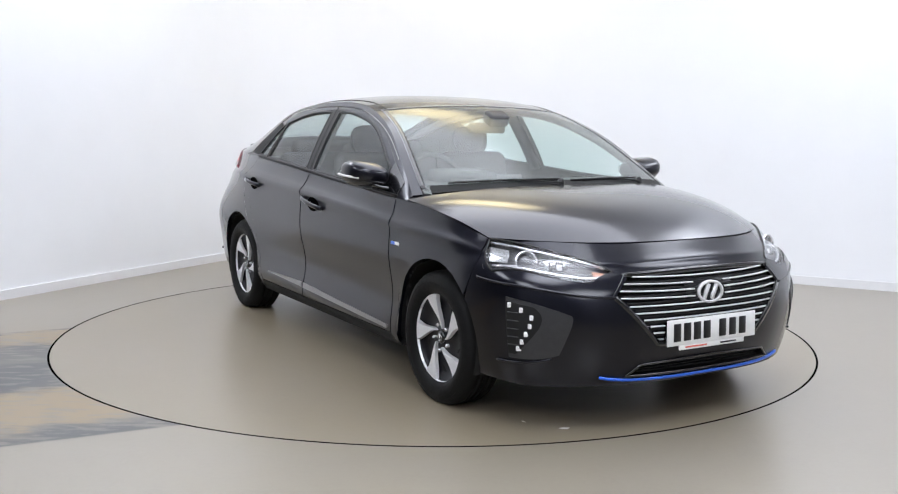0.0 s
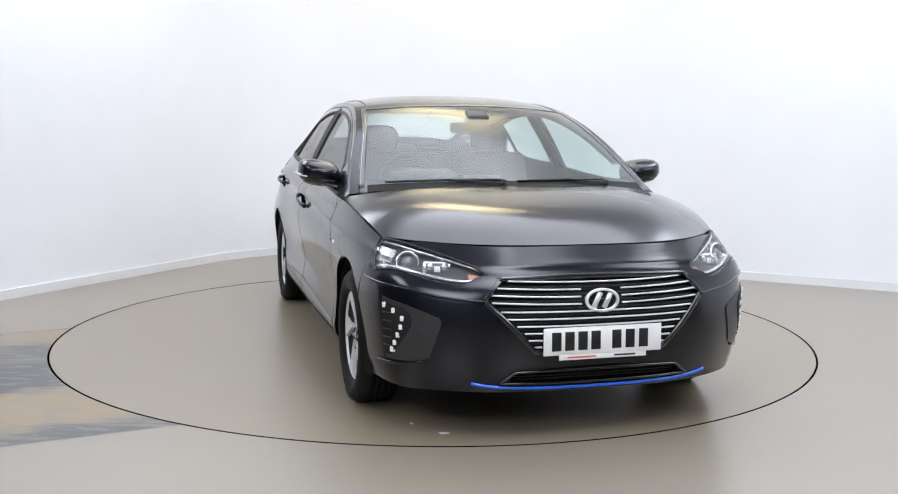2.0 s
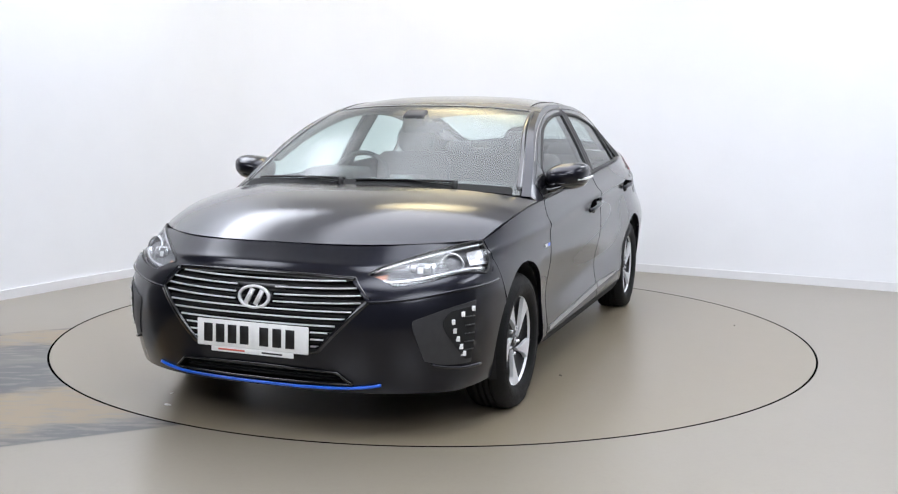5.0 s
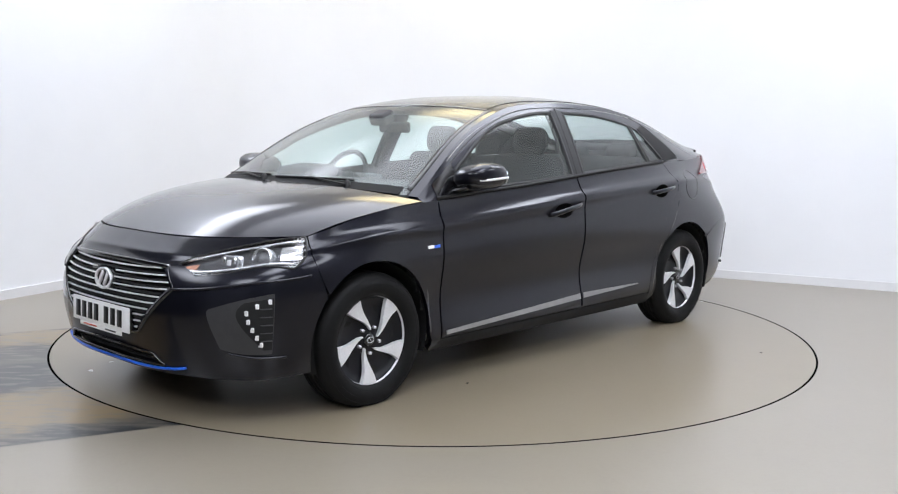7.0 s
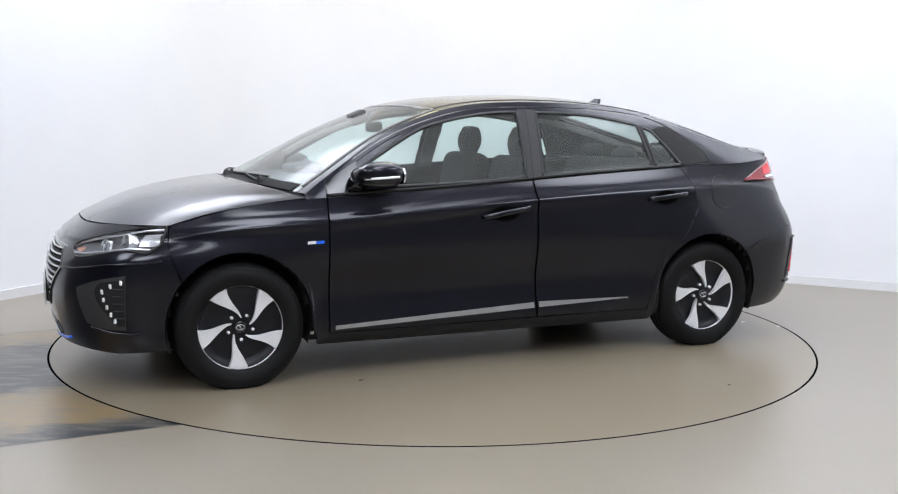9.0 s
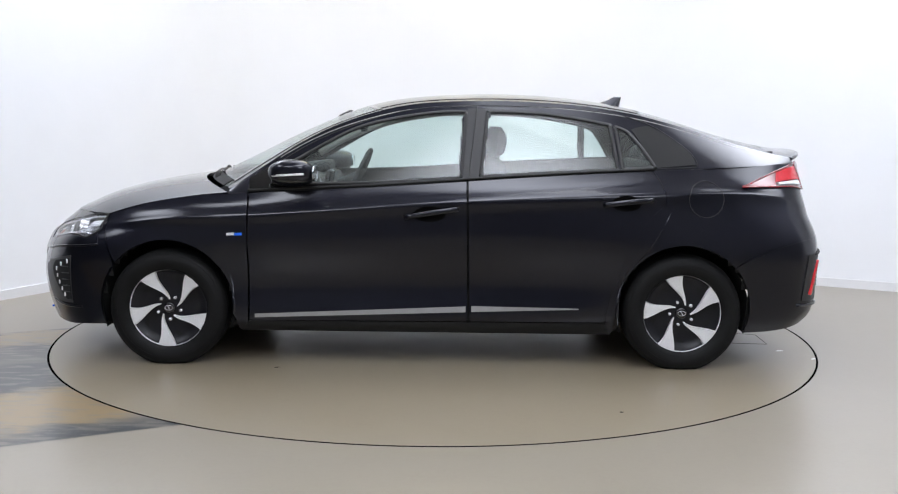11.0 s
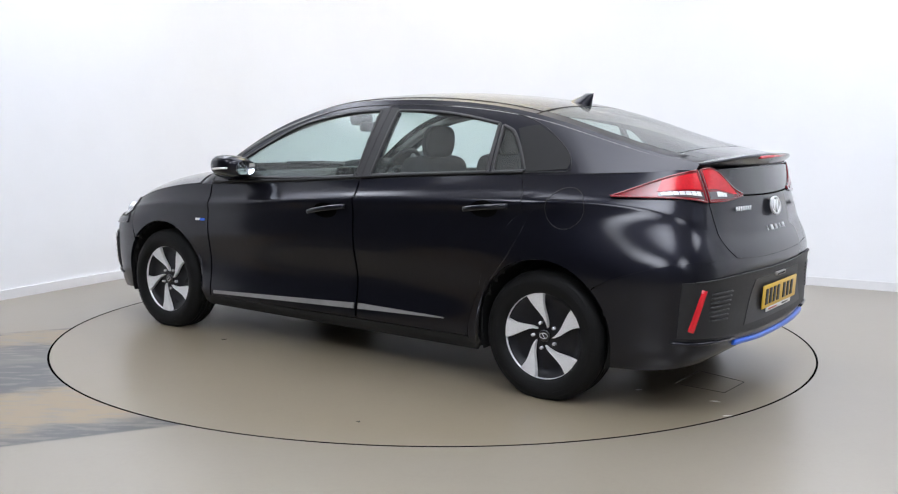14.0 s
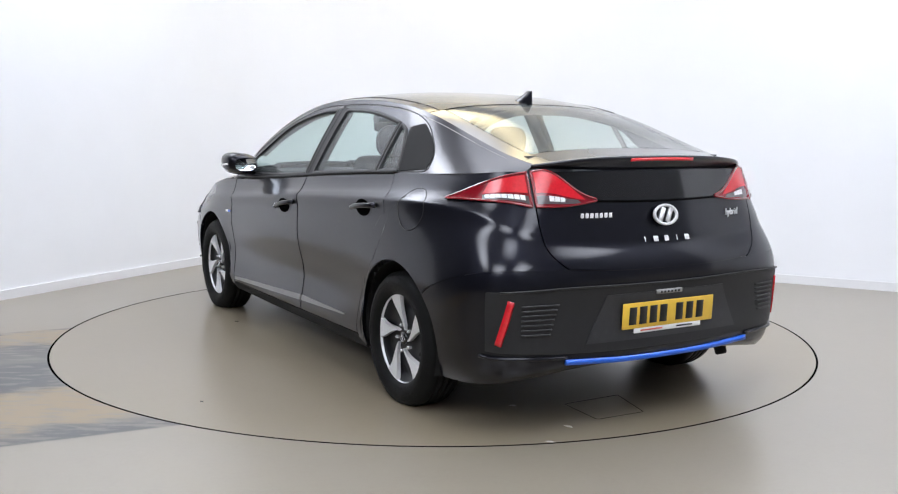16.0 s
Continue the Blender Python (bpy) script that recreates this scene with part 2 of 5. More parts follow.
def shell(skin, uv, off=0.0, gap=0.002, depth=0.012, holes=()):
    """A sheet over a grid of parameters, drawn back from its neighbours by gap, its rim turned in by depth; holes are outlines left open."""
    m, n = uv.shape[:2]
    P = skin.at(uv, off)
    N = skin.normal(uv.reshape(-1, 2)).reshape(m, n, 3)
    if gap:
        for a, b in ((0, 1), (-1, -2)):
            for ax in (0, 1):
                A, B = (P[a], P[b]) if ax == 0 else (P[:, a], P[:, b])
                d = B - A
                L = np.linalg.norm(d, axis=-1, keepdims=True) + 1e-9
                A += d / L * np.minimum(gap, L * 0.4)
    v = P.reshape(-1, 3).tolist()
    f = [(i * n + j, i * n + j + 1, (i + 1) * n + j + 1, (i + 1) * n + j) for i in range(m - 1) for j in range(n - 1)]
    a, b, c = (np.array(v[k]) for k in f[(m // 2) * (n - 1) + n // 2][:3])
    if np.dot(np.cross(b - a, c - a), N[m // 2, n // 2]) < 0:
        f = [q[::-1] for q in f]
    if holes:
        q = uv.reshape(-1, 2)
        gone = np.zeros(len(q), bool)
        for h in holes:
            gone |= inside(h, q)
        f = [t for t in f if not all(gone[k] for k in t)]
    if depth:
        ring = [i for i in range(n)] + [i * n + n - 1 for i in range(1, m)] + [(m - 1) * n + j for j in range(n - 2, -1, -1)] + [i * n for i in range(m - 2, 0, -1)]
        k, Nf = len(v), N.reshape(-1, 3)
        for i in ring:
            v.append(list(v[i]))
        for i in ring:
            v.append((np.array(v[i]) - Nf[i] * depth).tolist())
        r = len(ring)
        used = {i for q in f for i in q}
        for i in range(r):
            if ring[i] in used and ring[(i + 1) % r] in used:
                f.append((k + i, k + (i + 1) % r, k + r + (i + 1) % r, k + r + i))
    return v, f


def sweep(path, prof, closed=False, up=(0, 0, 1), ends=True):
    """Carries a closed profile of (across, up) along a path; up may be one vector or one for each point."""
    P = np.array(path, float)
    T = np.gradient(P, axis=0) if not closed else (np.roll(P, -1, 0) - np.roll(P, 1, 0))
    T /= np.linalg.norm(T, axis=1)[:, None] + 1e-9
    U = np.broadcast_to(np.array(up, float), P.shape)
    S = np.cross(T, U)
    S /= np.linalg.norm(S, axis=1)[:, None] + 1e-9
    W = np.cross(S, T)
    k = len(prof)
    v = [tuple(P[i] + S[i] * a + W[i] * b) for i in range(len(P)) for a, b in prof]
    f = []
    for i in range(len(P) - (0 if closed else 1)):
        j = (i + 1) % len(P)
        f += [(i * k + a, i * k + (a + 1) % k, j * k + (a + 1) % k, j * k + a) for a in range(k)]
    if ends and not closed:
        f += [tuple(range(k - 1, -1, -1)), tuple((len(P) - 1) * k + a for a in range(k))]
    return v, f


def disc_profile(r, n=8):
    return [(r * math.cos(2 * math.pi * i / n), r * math.sin(2 * math.pi * i / n)) for i in range(n)]


def bar_profile(w, h):
    return [(-w / 2, -h / 2), (w / 2, -h / 2), (w / 2, h / 2), (-w / 2, h / 2)]


# ---- the hall ----
TABLE_R = 2.2558
corner = Vector((-1.353, 4.21))
to_right = Vector((0.883, -0.468))
to_left = Vector((-0.468, -0.883))
HIGH = 3.9


def slab(name, a, b, thick, z0, z1, material, kind="structure", label="", category="wall"):
    """A wall from a to b; its thickness lies to the right of the way."""
    d = (b - a).normalized()
    s = Vector((d.y, -d.x)) * thick
    v = [(p.x, p.y, z) for z in (z0, z1) for p in (a, b, b + s, a + s)]
    f = [(3, 2, 1, 0), (4, 5, 6, 7), (0, 1, 5, 4), (1, 2, 6, 5), (2, 3, 7, 6), (3, 0, 4, 7)]
    return tagged(part(name, (v, f), material, smooth=False), label, category, kind=kind)


far_right, far_left = corner + to_right * 9.5, corner + to_left * 13.0
near = far_right + to_left * 13.0
COVE = 1.5


def back_wall():
    """Two white walls that run into each other through a wide round corner."""
    c0 = corner + (to_right + to_left) * COVE
    line = [far_right]
    for k in range(65):
        a = math.pi / 2 * k / 64
        line.append(c0 - to_left * COVE * math.cos(a) - to_right * COVE * math.sin(a))
    return line + [corner + to_left * 5.5]


def run(line, inner, outer, z0, z1):
    """A band that follows a line, from inner to outer metres behind it."""
    v, f, n = [], [], len(line)
    for i, p in enumerate(line):
        d = (line[min(i + 1, n - 1)] - line[max(i - 1, 0)]).normalized()
        s = Vector((d.y, -d.x))
        for o, z in ((inner, z0), (inner, z1), (outer, z1), (outer, z0)):
            q = p + s * o
            v.append((q.x, q.y, z))
    f = [(i * 4 + k, (i + 1) * 4 + k, (i + 1) * 4 + (k + 1) % 4, i * 4 + (k + 1) % 4) for i in range(n - 1) for k in range(4)]
    return v, f + [(0, 1, 2, 3), tuple((n - 1) * 4 + k for k in (3, 2, 1, 0))]


WLINE = back_wall()
wall = part("wall_north", run(WLINE, 0.0, 0.15, -0.1, HIGH), WALLW, smooth=False)
tagged(wall, "plain white studio wall with a wide rounded corner", "wall", kind="structure")
tagged(part("baseboard", run(WLINE, -0.016, -0.0005, 0.0, 0.07), SKIRTW, smooth=False), "white painted skirting board along the wall", "skirting", kind="structure")
slab("wall_east_white", far_right + to_left * 2.5, far_right, 0.15, -0.1, HIGH, WALLW, label="plain white painted studio wall")
slab("wall_east", near, far_right + to_left * 2.5, 0.15, -0.1, HIGH, GREYWALL, label="plain dark grey side wall of the hall")
slab("wall_curtain", corner + to_left * 5.5, far_left, 0.15, -0.1, HIGH, DARKWALL, label="dark curtained opening in the side wall", category="curtain")
slab("wall_curtain_end", far_left, far_left + to_right * 1.4, 0.15, -0.1, HIGH, DARKWALL, label="dark curtain turning the hall's corner", category="curtain")
slab("wall_south", far_left + to_right * 1.4, near, 0.15, -0.1, HIGH, GREYWALL, label="plain dark grey end wall of the hall")

def floor_material(name, tracks):
    """Worn tan-grey screed under a glossy seal; with tracks, two dark tyre paths and tan dust where cars drive on."""
    m = bpy.data.materials.new(name)
    m.use_nodes = True
    nt = m.node_tree
    p = nt.nodes["Principled BSDF"]
    tc = nt.nodes.new("ShaderNodeTexCoord")

    def noise_of(scale, detail=4.0, stretch=(1, 1, 1)):
        mp = nt.nodes.new("ShaderNodeMapping")
        mp.inputs["Scale"].default_value = stretch
        mp.inputs["Rotation"].default_value = (0, 0, radians(-25.2))
        n = nt.nodes.new("ShaderNodeTexNoise")
        n.inputs["Scale"].default_value, n.inputs["Detail"].default_value = scale, detail
        nt.links.new(tc.outputs["Object"], mp.inputs[0])
        nt.links.new(mp.outputs[0], n.inputs["Vector"])
        return n.outputs["Fac"]

    def ramp(fac, stops):
        r = nt.nodes.new("ShaderNodeValToRGB")
        el = r.color_ramp.elements
        while len(el) < len(stops):
            el.new(0.5)
        for e, (q, c) in zip(el, stops):
            e.position, e.color = q, (*c, 1) if isinstance(c, tuple) else (c, c, c, 1)
        nt.links.new(fac, r.inputs[0])
        return r.outputs[0]

    def mixed(fac, a, b, mode="MIX"):
        n = nt.nodes.new("ShaderNodeMix")
        n.data_type, n.blend_type = "RGBA", mode
        if isinstance(fac, float):
            n.inputs[0].default_value = fac
        else:
            nt.links.new(fac, n.inputs[0])
        nt.links.new(a, n.inputs[6])
        nt.links.new(b, n.inputs[7])
        return n.outputs[2]

    def maths(op, a, b):
        n = nt.nodes.new("ShaderNodeMath")
        n.operation = op
        for k, q in enumerate((a, b)):
            if isinstance(q, (int, float)):
                n.inputs[k].default_value = q
            else:
                nt.links.new(q, n.inputs[k])
        return n.outputs[0]

    tan, tan2 = ((0.234, 0.208, 0.164), (0.216, 0.190, 0.144)) if tracks else ((0.224, 0.192, 0.138), (0.206, 0.171, 0.114))
    base = ramp(noise_of(1.1, 6), [(0.0, tan2), (1.0, tan)])
    col = mixed(ramp(noise_of(45.0, 6), [(0.35, 0.0), (0.7, 0.15)]), base, mixed(1.0, base, ramp(noise_of(7.0, 5), [(0.3, (0.55, 0.54, 0.53)), (0.7, (1.0, 0.98, 0.96))]), "MULTIPLY"))
    if tracks:
        xyz = nt.nodes.new("ShaderNodeSeparateXYZ")
        nt.links.new(tc.outputs["Object"], xyz.inputs[0])
        q = maths("SUBTRACT", maths("MULTIPLY", xyz.outputs[0], 0.425), maths("MULTIPLY", xyz.outputs[1], 0.905))
        along = maths("ADD", maths("MULTIPLY", xyz.outputs[0], 0.905), maths("MULTIPLY", xyz.outputs[1], 0.425))
        wob = maths("ADD", maths("MULTIPLY", maths("SUBTRACT", noise_of(2.6, 7, (0.6, 2.0, 1)), 0.5), 0.42), maths("MULTIPLY", maths("SUBTRACT", noise_of(11.0, 9, (0.6, 1.6, 1)), 0.5), 0.34))
        sharp = maths("DIVIDE", maths("ADD", q, 1.5), 3.0)
        qn = maths("DIVIDE", maths("ADD", maths("ADD", q, wob), 1.5), 3.0)
        at = lambda v: (v + 1.5) / 3.0
        mask = ramp(sharp, [(at(-.93), 0.0), (at(-.915), 1.0), (at(1.335), 1.0), (at(1.35), 0.0)])
        dust, grime, mud = (0.215, 0.152, 0.072), (0.020, 0.023, 0.027), (0.095, 0.086, 0.070)
        lay = ramp(qn, [(at(-.90), grime), (at(-.86), dust), (at(-.55), dust), (at(-.45), grime), (at(-.1), mud), (at(.05), grime), (at(.45), grime), (at(.58), dust), (at(1.10), dust), (at(1.18), mud), (at(1.27), grime)])
        streak = ramp(noise_of(9.0, 12, (0.7, 2.2, 1)), [(0.50, 0.0), (0.60, 0.75)])
        mud_c = nt.nodes.new("ShaderNodeRGB")
        mud_c.outputs[0].default_value = (0.150, 0.136, 0.112, 1)
        lay = mixed(streak, lay, mud_c.outputs[0])
        fade = ramp(maths("DIVIDE", maths("ADD", along, 3.0), 3.0), [(0.75, 1.0), (0.85, 0.0)])
        mask = maths("MULTIPLY", mask, fade)
        col = mixed(mask, col, lay)
    p.inputs["IOR"].default_value = 1.92
    nt.links.new(col, p.inputs["Base Color"])
    p.inputs["Roughness"].default_value = 0.30
    return m


FLOOR = floor_material("sealed_screed_floor", True)
DECK = floor_material("sealed_turntable_top", False)


def ring_floor():
    n = 128
    v, f = [], []
    loop = [corner, far_left, near, far_right]
    for i in range(n):
        a = 2 * math.pi * i / n
        d = Vector((math.cos(a), math.sin(a)))
        best = 99
        for k in range(4):
            p, q = loop[k], loop[(k + 1) % 4]
            e = q - p
            det = d.x * -e.y + d.y * e.x
            if abs(det) > 1e-9:
                t = (p.x * -e.y + p.y * e.x) / det
                s = (d.x * p.y - d.y * p.x) / det
                if t > 0 and -0.001 <= s <= 1.001:
                    best = min(best, t)
        r0 = TABLE_R + 0.004
        for r in (r0, r0 + 0.3, r0 + 1.2):
            v.append((d.x * min(r, best), d.y * min(r, best), 0))
        v.append((d.x * (best + 0.1), d.y * (best + 0.1), 0))
        v.append((d.x * r0, d.y * r0, -0.05))
    for i in range(n):
        j = (i + 1) % n
        f += [(i * 5 + k, i * 5 + k + 1, j * 5 + k + 1, j * 5 + k) for k in range(3)]
        f.append((i * 5 + 4, i * 5, j * 5, j * 5 + 4))
    return v, f


tagged(part("floor", ring_floor(), FLOOR, smooth=False), "worn grey sealed floor with tan dust and dark tyre tracks", "floor", kind="structure")
pit = lathe([(0.0, -0.05), (2.3, -0.05)], 64)
tagged(part("turntable_pit", ([(x, z, y) for x, y, z in pit[0]], [q[::-1] for q in pit[1]]), INNER), "dark pit under the turntable", "pit", kind="structure")
slab_c = [corner, far_left, near, far_right]
cv = [(p.x, p.y, z) for z in (HIGH, HIGH + 0.1) for p in slab_c]
tagged(part("ceiling", (cv, [(0, 1, 2, 3), (7, 6, 5, 4)] + [(k, k + 4, (k + 1) % 4 + 4, (k + 1) % 4) for k in range(4)]), CEIL, smooth=False), "plain light ceiling of the studio", "ceiling", kind="structure")


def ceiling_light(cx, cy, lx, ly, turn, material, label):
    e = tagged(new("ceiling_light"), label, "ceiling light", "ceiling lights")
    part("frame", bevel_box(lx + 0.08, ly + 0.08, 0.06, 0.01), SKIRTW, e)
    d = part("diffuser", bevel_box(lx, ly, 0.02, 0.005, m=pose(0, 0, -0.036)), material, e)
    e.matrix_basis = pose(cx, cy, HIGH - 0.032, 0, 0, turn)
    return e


# overhead lamps out of view; number and places chosen to suit the car's highlights
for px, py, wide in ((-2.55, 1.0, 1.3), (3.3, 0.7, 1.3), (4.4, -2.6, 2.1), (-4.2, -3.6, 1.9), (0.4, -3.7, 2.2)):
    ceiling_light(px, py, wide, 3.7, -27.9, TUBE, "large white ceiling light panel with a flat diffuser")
# added fill panels behind the camera, for brightness and softer reflections
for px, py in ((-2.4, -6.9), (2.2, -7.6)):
    ceiling_light(px, py, 3.3, 3.0, -27.9, SOFTBOX, "unseen wide soft fill panel added on the camera's side")
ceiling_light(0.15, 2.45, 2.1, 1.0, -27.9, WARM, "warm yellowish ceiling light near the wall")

# added panel out of view, there to put a pale reflection on the bonnet
ceiling_light(0.35, -0.05, 3.8, 3.4, -27.9, DIM, "unseen dim glowing panel added above the turntable to lighten the bonnet")

# ---- turntable ----
disc = lathe([(0.0, 0.0), (0.6, 0.0), (1.2, 0.0), (1.8, 0.0), (TABLE_R - 0.03, 0.0), (TABLE_R - 0.012, 0.0), (TABLE_R - 0.006, 0.0), (TABLE_R - 0.004, -0.002), (TABLE_R - 0.004, -0.04)], 160)
table = tagged(new("turntable"), "round floor-level turntable with a sealed grey-tan top", "turntable")
part("deck", ([(x, z, y) for x, y, z in disc[0]], [q[::-1] for q in disc[1]]), DECK, table)
# black ring laid over the open gap to paint in its shade
seal = lathe([(TABLE_R - 0.0065, 0.0), (TABLE_R - 0.005, 0.0012), (TABLE_R + 0.004, 0.0012), (TABLE_R + 0.0055, 0.0)], 160)
part("edge_gap_strip", ([(x, z, y) for x, y, z in seal[0]], [q[::-1] for q in seal[1]]), GAP, table, "thin black strip drawn for the shaded gap round the deck")

# ---- the car ----
CX, CY = 0.0353, 0.0850
car = tagged(new("car"), "black five-door hatchback with silver and dark alloy wheels on the turntable", "car")

# body lines from the nose's middle round the left side to the tail's middle
sill_line = [(2.178, 0, .200), (2.171, .28, .200), (2.120, .50, .200), (2.00, .695, .195), (1.775, .825, .190), (1.35, .845, .180), (.93, .845, .180), (.35, .845, .175), (-.23, .845, .175), (-.85, .845, .175), (-1.35, .845, .180), (-1.80, .81, .180), (-2.03, .70, .225), (-2.09, .48, .265), (-2.11, .25, .280), (-2.11, 0, .280)]
low_line = [(2.20, 0, .270), (2.195, .28, .270), (2.145, .51, .275), (2.02, .71, .280), (1.79, .85, .280), (1.35, .89, .270), (.93, .893, .265), (.35, .896, .265), (-.23, .896, .270), (-.85, .895, .280), (-1.35, .890, .285), (-1.81, .858, .290), (-2.075, .742, .310), (-2.142, .50, .320), (-2.170, .25, .330), (-2.175, 0, .330)]
mid_line = [(2.235, 0, .450), (2.225, .28, .450), (2.17, .52, .455), (2.04, .725, .465), (1.80, .868, .470), (1.35, .908, .460), (.93, .880, .440), (.35, .872, .440), (-.23, .873, .450), (-.85, .885, .460), (-1.35, .908, .470), (-1.82, .880, .480), (-2.075, .765, .490), (-2.145, .50, .500), (-2.162, .25, .500), (-2.166, 0, .500)]
waist_line = [(2.215, 0, .620), (2.20, .28, .617), (2.135, .50, .622), (2.01, .71, .630), (1.79, .862, .640), (1.35, .905, .635), (.93, .903, .625), (.35, .905, .630), (-.23, .907, .640), (-.85, .908, .650), (-1.35, .915, .660), (-1.82, .885, .660), (-2.075, .772, .665), (-2.155, .50, .665), (-2.177, .25, .665), (-2.182, 0, .665)]
crease_line = [(2.145, 0, .715), (2.13, .28, .712), (2.06, .49, .708), (1.92, .685, .715), (1.725, .825, .735), (1.35, .885, .780), (.93, .897, .800), (.35, .902, .845), (-.23, .905, .885), (-.85, .898, .915), (-1.35, .882, .935), (-1.78, .800, .925), (-2.025, .70, .860), (-2.10, .48, .820), (-2.13, .25, .810), (-2.14, 0, .810)]
belt_line = [(2.05, 0, .785), (2.034, .28, .783), (1.957, .50, .786), (1.820, .68, .790), (1.675, .80, .795), (1.35, .853, .877), (.93, .862, .918), (.35, .848, .950), (-.23, .846, .990), (-.85, .834, 1.030), (-1.35, .795, 1.055), (-1.76, .725, 1.075), (-1.965, .63, 1.090), (-2.045, .44, 1.095), (-2.075, .22, 1.10), (-2.085, 0, 1.10)]
# the shoulder crease is kept crisp by a line close below it and one close above it, along the flank only
fade = np.array([0, 0, 0, .2, .5, .85, 1, 1, 1, 1, 1, .6, .15, 0, 0, 0])[:, None]
CR, BE, WA = np.array(crease_line), np.array(belt_line), np.array(waist_line)
crease_low = (CR * .72 + WA * .28) + fade * np.array((0, .000, 0))
crease_top = (CR * .70 + BE * .30) - fade * np.array((0, .004, 0))
CR = CR + fade * np.array((0, .007, 0))
LINES = np.array([sill_line, low_line, mid_line, waist_line, crease_low, CR, crease_top, belt_line])


def set_back(p):
    """Draws the nose back a little."""
    p = np.array(p, float)
    p[..., 0] -= 0.022 * np.clip((p[..., 0] - 1.7) / 0.5, 0, 1)
    return p


LINES = set_back(LINES)
flip = np.array((1, -1, 1))
NET = np.concatenate([LINES[:, 1:2] * flip, LINES, LINES[:, -2:-1] * flip], 1)
BU, BV = basis(NET.shape[1]), basis(NET.shape[0])


def lower(u, v):
    u = np.asarray(u, float)
    s = np.where((u < 0) | (u > 15), -1.0, 1.0)
    w = np.where(u < 0, -u, np.where(u > 15, 30 - u, u))
    p = np.einsum("pi,pj,ijk->pk", BV(np.asarray(v, float)), BU(w + 1), NET)
    p[:, 1] *= s
    return p


BODY = Skin(lower, 0, 15, 0, 7)
BODYF = Skin(lower, -6, 6, 0, 7)
BODYR = Skin(lower, 9, 21, 0, 7)

rail_line = [(1.03, .825, .935), (.806, .768, 1.088), (.64, .722, 1.194), (.47, .682, 1.277), (.266, .648, 1.346), (0, .622, 1.395), (-.4, .612, 1.408), (-.78, .61, 1.390), (-1.13, .607, 1.340), (-1.45, .602, 1.255), (-1.75, .594, 1.168), (-1.98, .58, 1.120)]
crown_line = [(1.27, 0, .975), (1.0, 0, 1.105), (.80, 0, 1.205), (.60, 0, 1.295), (.38, 0, 1.380), (.08, 0, 1.438), (-.36, 0, 1.460), (-.76, 0, 1.443), (-1.13, 0, 1.389), (-1.46, 0, 1.297), (-1.78, 0, 1.205), (-2.06, 0, 1.155)]
glass_foot = [(1.03, .857, .912), (.85, .862, .921), (.64, .856, .934), (.42, .85, .946), (.2, .848, .960), (-.05, .847, .978), (-.42, .843, 1.003), (-.80, .836, 1.027), (-1.13, .817, 1.044), (-1.45, .784, 1.060), (-1.75, .730, 1.075), (-1.98, .622, 1.091)]
RAIL, CROWN, FOOT = (np.array(a) for a in (rail_line, crown_line, glass_foot))
B12 = basis(12)


def upper(s, t):
    """Windscreen, roof and rear glass: t runs from rail to rail."""
    w, t = B12(s), np.asarray(t, float)[:, None]
    e, c = w @ RAIL, w @ CROWN
    a = np.abs(t)
    return np.concatenate([c[:, :1] + (e - c)[:, :1] * a ** 2.2, e[:, 1:2] * t, e[:, 2:] + (c - e)[:, 2:] * (1 - a ** 2.6)], 1)


def flank(s, w):
    """Side of the cabin from the belt up to the roof rail."""
    k, w = B12(s), np.asarray(w, float)[:, None]
    p = (1 - w) * (k @ FOOT) + w * (k @ RAIL)
    p[:, 1:2] += 0.10 * w * (1 - w) * np.clip((k @ RAIL)[:, 2:] - (k @ FOOT)[:, 2:], 0, 1)
    return p


hood_edge = set_back([(1.675, .80, .795), (1.52, .828, .842), (1.36, .847, .875), (1.19, .858, .901), (1.03, .862, .917)])
hood_mid = set_back([(2.05, 0, .785), (1.86, 0, .868), (1.67, 0, .924), (1.47, 0, .962), (1.28, 0, .985)])
B5 = basis(5)


def bonnet(s, t):
    w, t = B5(s), np.asarray(t, float)[:, None]
    e, c = w @ hood_edge, w @ hood_mid
    a = np.abs(t)
    return np.concatenate([c[:, :1] + (e - c)[:, :1] * a ** 3, e[:, 1:2] * t, e[:, 2:] + (c - e)[:, 2:] * (1 - a ** 3.4)], 1)


TOP = Skin(upper, 0, 11, -1, 1)
FLANK = Skin(flank, 0, 11, 0, 1)
HOOD = Skin(bonnet, 0, 4, -1, 1)


def rect(ua, ub, va, vb, n, m):
    U, V = np.meshgrid(np.linspace(ua, ub, n), np.linspace(va, vb, m))
    return np.stack([U, V], 2)


def both(name, data, material, parent=car, label=""):
    return part(name, data, material, parent, label), part(name, mirrored(data), material, parent, label)


def arch(cx, a0, a1, n, r=0.352):
    t = np.radians(np.linspace(a0, a1, n))
    return [(cx + r * math.cos(a), 0.315 + r * math.sin(a)) for a in t]


# doors
door_f = coons(BODY.side(curve([(.924, .245), (-.226, .250)], 40)), BODY.side(curve([(.924, .916), (.35, .947), (-.214, .986)], 40)),
               BODY.side(curve([(.924, .245), (.924, .916)], 40)), BODY.side(curve([(-.226, .250), (-.214, .986)], 40)))
DOORS = both("front_door", shell(BODY, door_f), PAINT)
